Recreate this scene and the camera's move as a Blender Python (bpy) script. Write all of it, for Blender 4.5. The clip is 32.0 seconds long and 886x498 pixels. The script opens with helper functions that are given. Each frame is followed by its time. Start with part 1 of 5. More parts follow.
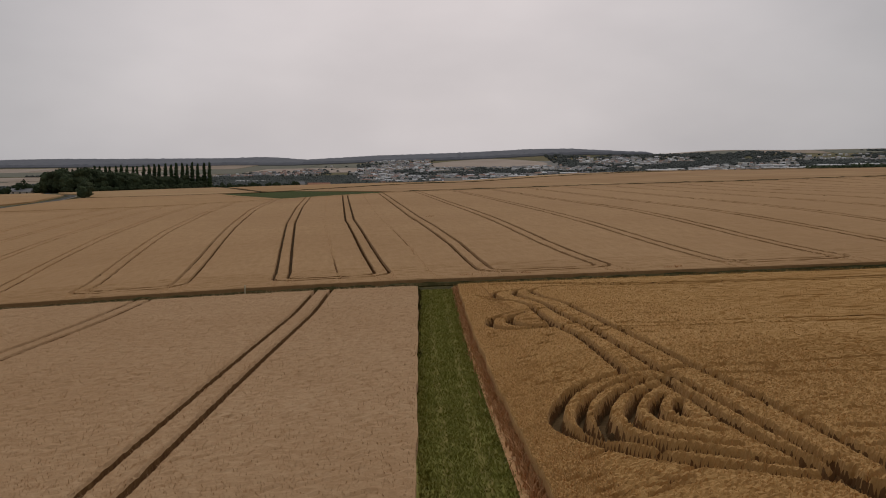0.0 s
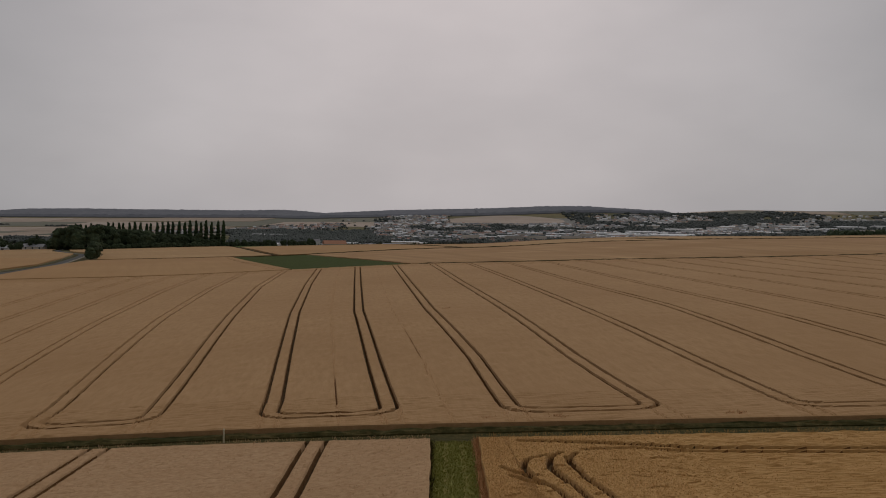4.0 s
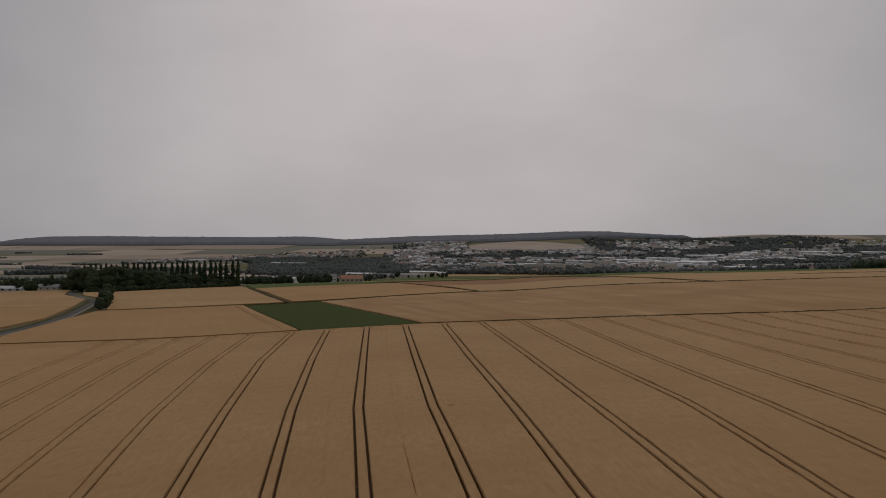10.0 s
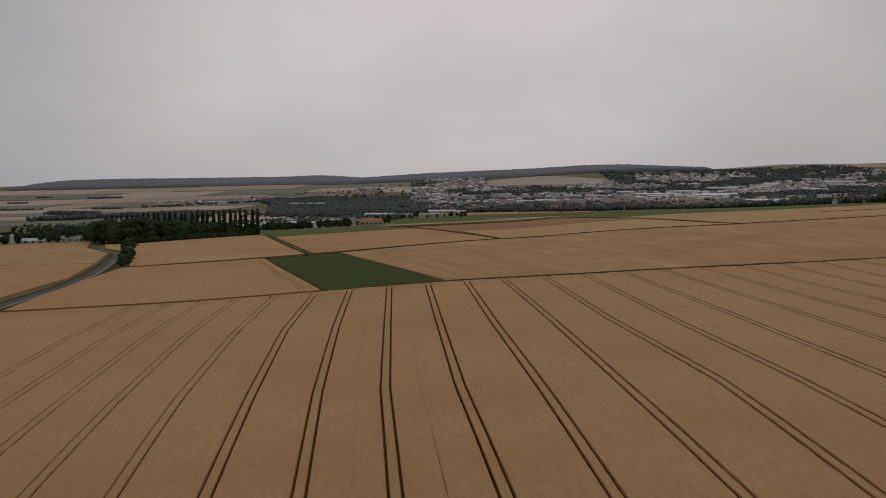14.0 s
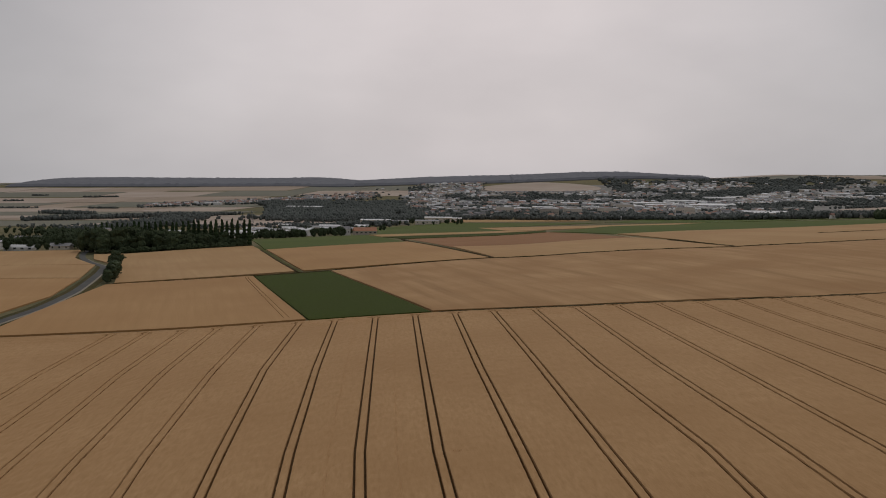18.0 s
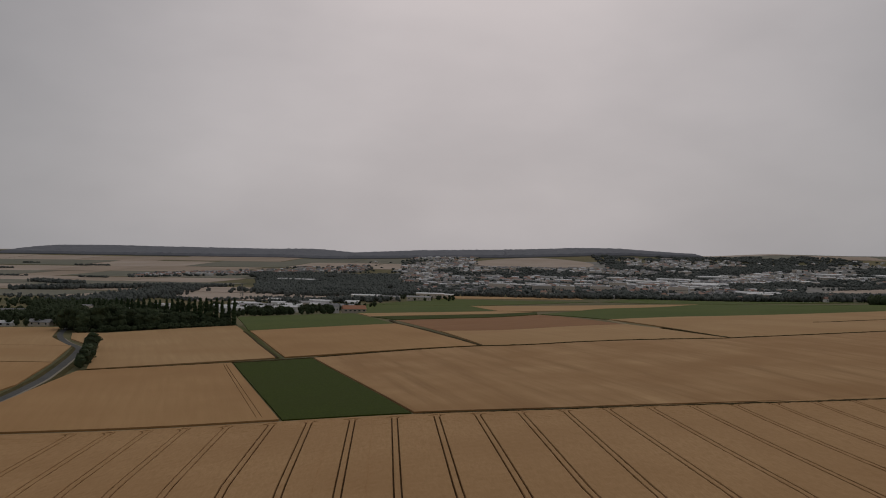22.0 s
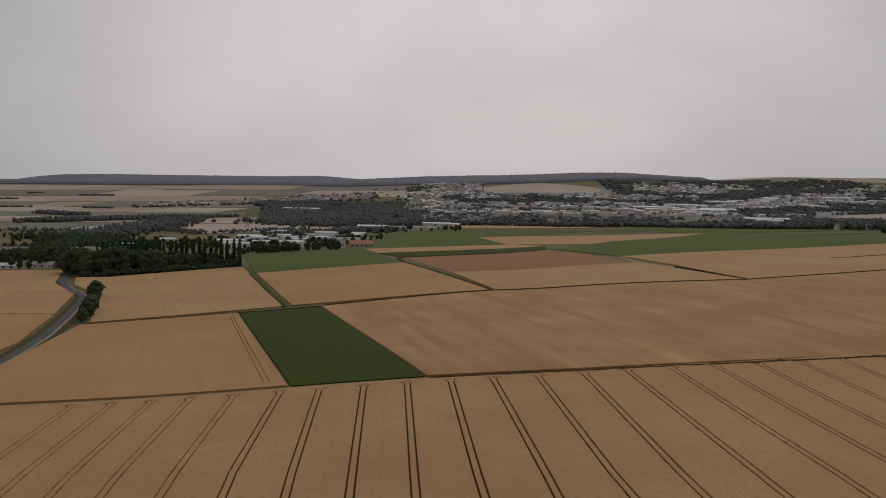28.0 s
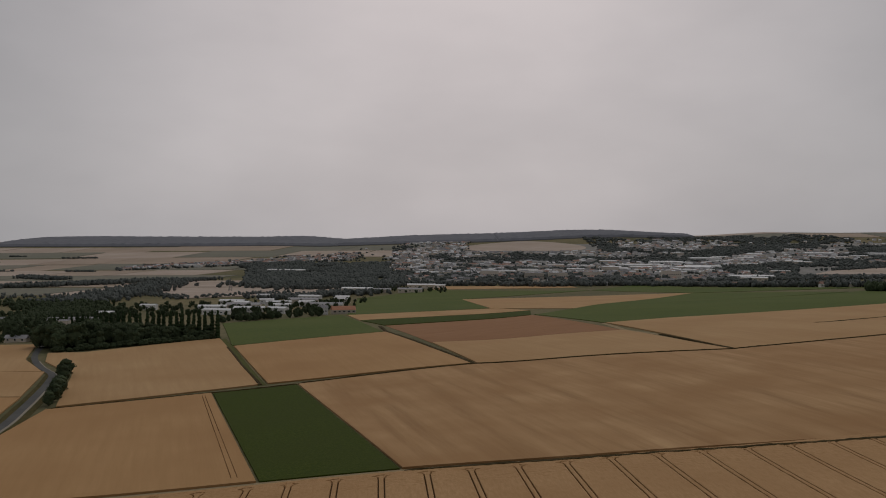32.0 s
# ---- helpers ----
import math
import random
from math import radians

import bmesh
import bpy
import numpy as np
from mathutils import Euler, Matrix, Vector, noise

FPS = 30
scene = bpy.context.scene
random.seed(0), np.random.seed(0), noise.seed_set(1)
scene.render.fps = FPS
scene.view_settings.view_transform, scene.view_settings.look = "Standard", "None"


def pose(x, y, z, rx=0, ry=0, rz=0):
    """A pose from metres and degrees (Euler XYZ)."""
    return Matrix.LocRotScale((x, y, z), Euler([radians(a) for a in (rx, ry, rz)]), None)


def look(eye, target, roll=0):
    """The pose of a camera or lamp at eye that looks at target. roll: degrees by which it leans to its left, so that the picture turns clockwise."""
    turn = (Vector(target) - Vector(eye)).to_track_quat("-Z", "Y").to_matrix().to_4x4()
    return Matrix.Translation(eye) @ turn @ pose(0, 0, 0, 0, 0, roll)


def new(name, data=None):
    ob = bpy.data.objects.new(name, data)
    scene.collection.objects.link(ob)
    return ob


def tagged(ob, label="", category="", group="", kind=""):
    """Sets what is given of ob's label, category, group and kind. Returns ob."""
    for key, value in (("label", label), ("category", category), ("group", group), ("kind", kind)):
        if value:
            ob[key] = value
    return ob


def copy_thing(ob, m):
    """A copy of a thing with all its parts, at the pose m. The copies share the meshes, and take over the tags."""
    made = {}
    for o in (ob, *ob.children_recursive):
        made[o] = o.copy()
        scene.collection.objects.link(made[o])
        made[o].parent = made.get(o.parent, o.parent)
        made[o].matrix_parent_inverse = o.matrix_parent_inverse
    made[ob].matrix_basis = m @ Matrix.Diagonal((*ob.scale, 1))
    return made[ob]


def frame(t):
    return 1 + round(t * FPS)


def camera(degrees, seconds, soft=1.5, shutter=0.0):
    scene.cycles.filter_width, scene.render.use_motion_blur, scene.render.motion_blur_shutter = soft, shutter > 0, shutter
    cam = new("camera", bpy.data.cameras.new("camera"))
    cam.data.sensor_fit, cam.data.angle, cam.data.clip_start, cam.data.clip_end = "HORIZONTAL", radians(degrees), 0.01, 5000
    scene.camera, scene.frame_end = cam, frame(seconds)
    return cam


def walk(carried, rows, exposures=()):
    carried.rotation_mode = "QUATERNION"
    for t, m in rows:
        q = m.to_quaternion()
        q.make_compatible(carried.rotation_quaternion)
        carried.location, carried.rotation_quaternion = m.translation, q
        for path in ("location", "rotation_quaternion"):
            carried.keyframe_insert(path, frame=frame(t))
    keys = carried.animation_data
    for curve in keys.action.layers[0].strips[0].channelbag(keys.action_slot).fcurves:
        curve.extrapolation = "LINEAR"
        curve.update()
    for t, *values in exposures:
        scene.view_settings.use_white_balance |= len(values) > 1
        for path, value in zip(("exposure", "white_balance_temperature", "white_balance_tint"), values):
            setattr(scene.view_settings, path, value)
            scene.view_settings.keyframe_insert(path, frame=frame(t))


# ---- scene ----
cam = camera(54.0, 32.0, soft=1.0)
PATH = [
    (0, look((0.42, -0.16, 11.09), (0.15, 99.38, 1.57), 0.11)),
    (0.5, look((0.57, 0.96, 12.07), (-0.93, 100.12, -0.79), 0.28)),
    (1, look((0.27, 2.49, 12.82), (-0.25, 101.87, 1.73), -0.17)),
    (1.5, look((-0.29, 4.18, 13.49), (-2.59, 103.56, 2.66), 0.16)),
    (2, look((-0.23, 6.26, 13.89), (-3.67, 105.59, 2.81), 0.30)),
    (2.5, look((-0.30, 7.70, 14.84), (-2.03, 107.41, 7.44), 0.15)),
    (3, look((-0.20, 9.73, 15.44), (-1.48, 109.48, 8.53), 0.64)),
    (3.5, look((-0.18, 11.62, 16.39), (-2.40, 111.49, 11.93), 0.08)),
    (4, look((-0.00, 13.98, 16.88), (-2.16, 113.90, 13.53), 1.04)),
    (4.5, look((0.29, 15.45, 17.67), (-1.81, 115.43, 17.07), 1.00)),
    (6.5, look((3.06, 19.54, 21.25), (0.78, 119.49, 23.78), 0.52)),
    (7.0, look((3.15, 20.48, 22.02), (0.59, 120.38, 25.48), 0.40)),
    (7.5, look((3.42, 21.26, 23.20), (-0.87, 121.11, 26.61), 0.24)),
    (8.0, look((3.55, 21.66, 24.15), (-0.68, 121.47, 28.82), 0.59)),
    (8.5, look((3.09, 22.00, 24.89), (-0.67, 121.92, 24.77), -0.10)),
    (9.0, look((3.14, 22.37, 25.76), (-0.38, 122.29, 27.63), 0.84)),
    (9.5, look((2.78, 22.57, 26.85), (-0.06, 122.52, 28.33), 0.35)),
    (10.0, look((2.19, 22.77, 27.99), (-2.29, 122.67, 27.32), 0.76)),
    (10.5, look((2.11, 22.89, 28.74), (-2.85, 122.75, 26.50), -0.11)),
    (11.0, look((1.82, 23.16, 29.71), (-2.68, 122.97, 25.45), 0.26)),
    (11.5, look((1.39, 23.35, 30.72), (-3.35, 123.12, 25.94), 0.39)),
    (12.0, look((0.66, 23.42, 31.57), (-4.76, 123.04, 24.76), 0.68)),
    (12.5, look((1.05, 23.97, 32.37), (-4.46, 123.56, 25.11), 0.34)),
    (13.0, look((0.96, 24.77, 33.61), (-4.60, 124.39, 27.00), 0.08)),
    (13.5, look((0.93, 25.34, 34.36), (-5.23, 124.90, 27.24), -0.32)),
    (14.0, look((0.96, 25.96, 35.05), (-5.58, 125.42, 26.91), -0.34)),
    (14.5, look((0.86, 26.61, 36.16), (-6.07, 125.91, 26.54), -0.28)),
    (15.0, look((0.35, 27.03, 36.92), (-6.54, 126.19, 26.02), -0.09)),
    (15.5, look((1.10, 28.19, 37.82), (-6.44, 127.40, 27.81), -0.75)),
    (17.5, look((3.54, 32.54, 42.41), (-4.02, 131.73, 32.17), 0.54)),
    (18, look((3.08, 33.06, 43.15), (-3.12, 132.56, 35.29), 0.68)),
    (18.5, look((3.55, 34.26, 43.61), (-2.35, 133.85, 36.69), 0.94)),
    (19, look((3.95, 36.46, 44.65), (-1.83, 136.16, 39.50), 0.56)),
    (19.5, look((3.93, 37.68, 45.80), (-1.72, 137.50, 43.64), 0.72)),
    (20, look((3.46, 39.27, 46.13), (-2.13, 139.09, 44.06), 1.39)),
    (20.5, look((4.82, 40.75, 47.24), (-0.79, 140.58, 45.76), 1.44)),
    (21, look((5.48, 41.91, 47.26), (0.44, 141.78, 47.57), 0.50)),
    (21.5, look((4.75, 42.83, 49.62), (-0.49, 142.69, 50.39), 1.03)),
    (22, look((5.31, 44.25, 50.16), (-0.34, 144.09, 50.60), 1.69)),
    (22.5, look((4.72, 44.94, 51.30), (-1.65, 144.74, 51.57), 1.99)),
    (23, look((4.53, 45.44, 52.40), (-2.25, 145.21, 51.33), 0.65)),
    (23.5, look((2.98, 45.97, 52.62), (-3.63, 145.71, 49.79), 1.21)),
    (24, look((3.66, 46.91, 53.51), (-2.24, 146.69, 50.36), 0.80)),
    (24.5, look((2.78, 47.29, 54.62), (-2.68, 146.99, 49.10), 1.45)),
    (25, look((2.69, 48.10, 55.23), (-3.00, 147.74, 48.92), 1.37)),
    (25.5, look((2.04, 49.15, 56.13), (-3.81, 148.70, 48.61), 1.00)),
    (27.5, look((2.86, 56.37, 59.48), (-3.40, 155.86, 51.59), 1.14)),
    (28, look((2.06, 57.56, 59.63), (-3.95, 157.03, 51.34), 1.14)),
    (28.5, look((2.18, 58.34, 61.25), (-3.40, 157.80, 52.57), 0.86)),
    (29, look((3.71, 59.56, 61.86), (-1.65, 159.21, 55.42), 1.31)),
    (29.5, look((3.33, 60.26, 62.80), (-1.10, 160.05, 58.04), 1.13)),
    (30, look((3.92, 61.48, 63.72), (-0.50, 161.32, 60.24), 1.14)),
    (30.5, look((4.59, 62.10, 64.13), (0.46, 161.98, 61.40), 1.32)),
    (31, look((3.30, 62.93, 64.27), (-0.18, 162.81, 60.78), 1.20)),
    (31.5, look((4.27, 64.73, 65.92), (-0.07, 164.52, 61.18), 1.32)),
    (32, look((4.99, 65.56, 67.06), (0.38, 165.44, 65.33), 0.54)),
]
EXPOSURES = [(0.0, 0.04), (1.5, 0.13), (3.0, 0.0), (4.5, -0.42), (7.0, -0.59), (8.0, -0.59), (9.0, -0.43), (10.0, -0.36), (11.0, -0.27), (13.0, -0.13), (14.0, -0.13), (15.0, 0.02), (18.0, 0.02), (20.0, -0.24), (21.0, -0.27), (22.0, -0.35), (23.0, -0.37), (25.0, -0.16), (28.0, 0.0), (30.0, -0.10), (32.0, -0.25)]
walk(cam, PATH, EXPOSURES)

# ---- overcast daylight ----
world = bpy.data.worlds.new("overcast_sky")
scene.world = world
world.use_nodes = True
wt = world.node_tree
wt.nodes.clear()


def wnode(kind, **sets):
    n = wt.nodes.new(kind)
    for k, v in sets.items():
        n.inputs[k].default_value = v
    return n


SUN_EL, SUN_AZ = radians(48), radians(12)
sky = wnode("ShaderNodeTexSky")
sky.sky_type, sky.sun_disc = "NISHITA", False
sky.sun_elevation, sky.sun_rotation = SUN_EL, SUN_AZ
sky.air_density, sky.dust_density = 1.0, 4.0
co = wnode("ShaderNodeTexCoord")
stretch = wnode("ShaderNodeMapping")
stretch.inputs["Scale"].default_value = (1.0, 1.0, 2.2)
clouds = wnode("ShaderNodeTexNoise", Scale=2.6, Detail=5.0, Roughness=0.5)
ramp = wnode("ShaderNodeValToRGB")
ramp.color_ramp.elements[0].position, ramp.color_ramp.elements[0].color = 0.30, (0.508, 0.486, 0.494, 1)
ramp.color_ramp.elements[1].position, ramp.color_ramp.elements[1].color = 0.72, (0.645, 0.613, 0.618, 1)
sky_bg = wnode("ShaderNodeBackground", Strength=0.05)
cloud_bg = wnode("ShaderNodeBackground", Strength=1.0)
both = wnode("ShaderNodeMixShader", Fac=0.93)
wout = wnode("ShaderNodeOutputWorld")
# cloud glow ahead, fitted to the camera's view and strengthened to mimic lens falloff
toward = wnode("ShaderNodeVectorMath")
toward.operation = "DOT_PRODUCT"
toward.inputs[1].default_value = Vector((-0.03, 0.95, 0.31)).normalized()
lift, fall, glow = (wnode("ShaderNodeMath") for _ in range(3))
lift.operation, lift.inputs[1].default_value = "MAXIMUM", 0.0
fall.operation, fall.inputs[1].default_value = "POWER", 7.0
glow.operation, glow.inputs[1].default_value, glow.inputs[2].default_value = "MULTIPLY_ADD", 0.66, 0.53
warm, tinted = wnode("ShaderNodeMixRGB"), wnode("ShaderNodeMixRGB")
warm.inputs[1].default_value, warm.inputs[2].default_value = (0.94, 0.99, 1.02, 1), (1.045, 0.992, 0.98, 1)
tinted.blend_type, tinted.inputs[0].default_value = "MULTIPLY", 1.0
for a, b in ((co.outputs["Generated"], stretch.inputs["Vector"]), (stretch.outputs["Vector"], clouds.inputs["Vector"]),
             (clouds.outputs["Fac"], ramp.inputs["Fac"]), (ramp.outputs["Color"], tinted.inputs[1]), (fall.outputs[0], warm.inputs[0]), (warm.outputs[0], tinted.inputs[2]), (tinted.outputs[0], cloud_bg.inputs["Color"]), (co.outputs["Generated"], toward.inputs[0]), (toward.outputs["Value"], lift.inputs[0]), (lift.outputs[0], fall.inputs[0]), (fall.outputs[0], glow.inputs[0]), (glow.outputs[0], cloud_bg.inputs["Strength"]),
             (sky.outputs["Color"], sky_bg.inputs["Color"]), (sky_bg.outputs[0], both.inputs[1]),
             (cloud_bg.outputs[0], both.inputs[2]), (both.outputs[0], wout.inputs["Surface"])):
    wt.links.new(a, b)
sun_data = bpy.data.lights.new("sun", "SUN")
sun_data.energy, sun_data.angle, sun_data.color = 0.7, radians(25), (1.0, 0.95, 0.88)
sun = new("sun", sun_data)
sun.rotation_euler = (radians(90) - SUN_EL, 0, radians(180) - SUN_AZ)

# ---- materials ----


def mat(name, colors, scale=1.0, rough=0.9, bump=0.0, bump_scale=None, stretch=(1, 1, 1), patch=None, patch_scale=0.02,
        patch_mix=0.5, turn=0.0, random=0.0, metal=0.0, spec=0.06, sheen=0.0):
    """A grained surface: colors are run through noise, patch tints it at a large scale, random shifts it from piece to piece."""
    m = bpy.data.materials.new(name)
    m.use_nodes = True
    nt = m.node_tree
    bsdf = nt.nodes["Principled BSDF"]
    bsdf.inputs["Roughness"].default_value, bsdf.inputs["Metallic"].default_value = rough, metal
    bsdf.inputs["Specular IOR Level"].default_value = spec
    if sheen:
        # bristling awns catch light at a low angle
        bsdf.inputs["Sheen Weight"].default_value, bsdf.inputs["Sheen Roughness"].default_value = sheen, 0.5
        bsdf.inputs["Sheen Tint"].default_value = (1.0, 0.66, 0.40, 1)
    tc = nt.nodes.new("ShaderNodeTexCoord")
    mp = nt.nodes.new("ShaderNodeMapping")
    mp.vector_type = "TEXTURE"
    mp.inputs["Scale"].default_value, mp.inputs["Rotation"].default_value = [1 / k for k in stretch], (0, 0, turn)
    nt.links.new(tc.outputs["Object"], mp.inputs["Vector"])
    noise_tex = nt.nodes.new("ShaderNodeTexNoise")
    noise_tex.inputs["Scale"].default_value, noise_tex.inputs["Detail"].default_value, noise_tex.inputs["Roughness"].default_value = scale, 6.0, 0.65
    nt.links.new(mp.outputs["Vector"], noise_tex.inputs["Vector"])
    cr = nt.nodes.new("ShaderNodeValToRGB")
    els = cr.color_ramp.elements
    while len(els) < len(colors):
        els.new(0.5)
    for i, c in enumerate(colors):
        els[i].position = 0.28 + 0.44 * i / max(1, len(colors) - 1)
        els[i].color = (*c, 1)
    nt.links.new(noise_tex.outputs["Fac"], cr.inputs["Fac"])
    col = cr.outputs["Color"]
    if patch:
        big = nt.nodes.new("ShaderNodeTexNoise")
        big.inputs["Scale"].default_value, big.inputs["Detail"].default_value = patch_scale, 3.0
        nt.links.new(tc.outputs["Object"], big.inputs["Vector"])
        span = nt.nodes.new("ShaderNodeMapRange")
        span.inputs[1].default_value, span.inputs[2].default_value = 0.35, 0.68
        span.inputs[3].default_value, span.inputs[4].default_value = 0.0, patch_mix
        nt.links.new(big.outputs["Fac"], span.inputs[0])
        mx = nt.nodes.new("ShaderNodeMixRGB")
        mx.inputs[2].default_value = (*patch, 1)
        nt.links.new(span.outputs[0], mx.inputs[0])
        nt.links.new(col, mx.inputs[1])
        col = mx.outputs[0]
    if random:
        info = nt.nodes.new("ShaderNodeObjectInfo")
        hsv = nt.nodes.new("ShaderNodeHueSaturation")
        span = nt.nodes.new("ShaderNodeMapRange")
        span.inputs[3].default_value, span.inputs[4].default_value = 1 - random, 1 + random
        nt.links.new(info.outputs["Random"], span.inputs[0])
        nt.links.new(span.outputs[0], hsv.inputs["Value"])
        nt.links.new(col, hsv.inputs["Color"])
        col = hsv.outputs["Color"]
    nt.links.new(col, bsdf.inputs["Base Color"])
    if bump:
        bn = nt.nodes.new("ShaderNodeTexNoise")
        bn.inputs["Scale"].default_value, bn.inputs["Detail"].default_value = bump_scale or scale * 2, 4.0
        nt.links.new(mp.outputs["Vector"], bn.inputs["Vector"])
        bp = nt.nodes.new("ShaderNodeBump")
        bp.inputs["Strength"].default_value, bp.inputs["Distance"].default_value = bump, 0.1
        nt.links.new(bn.outputs["Fac"], bp.inputs["Height"])
        nt.links.new(bp.outputs["Normal"], bsdf.inputs["Normal"])
    return m


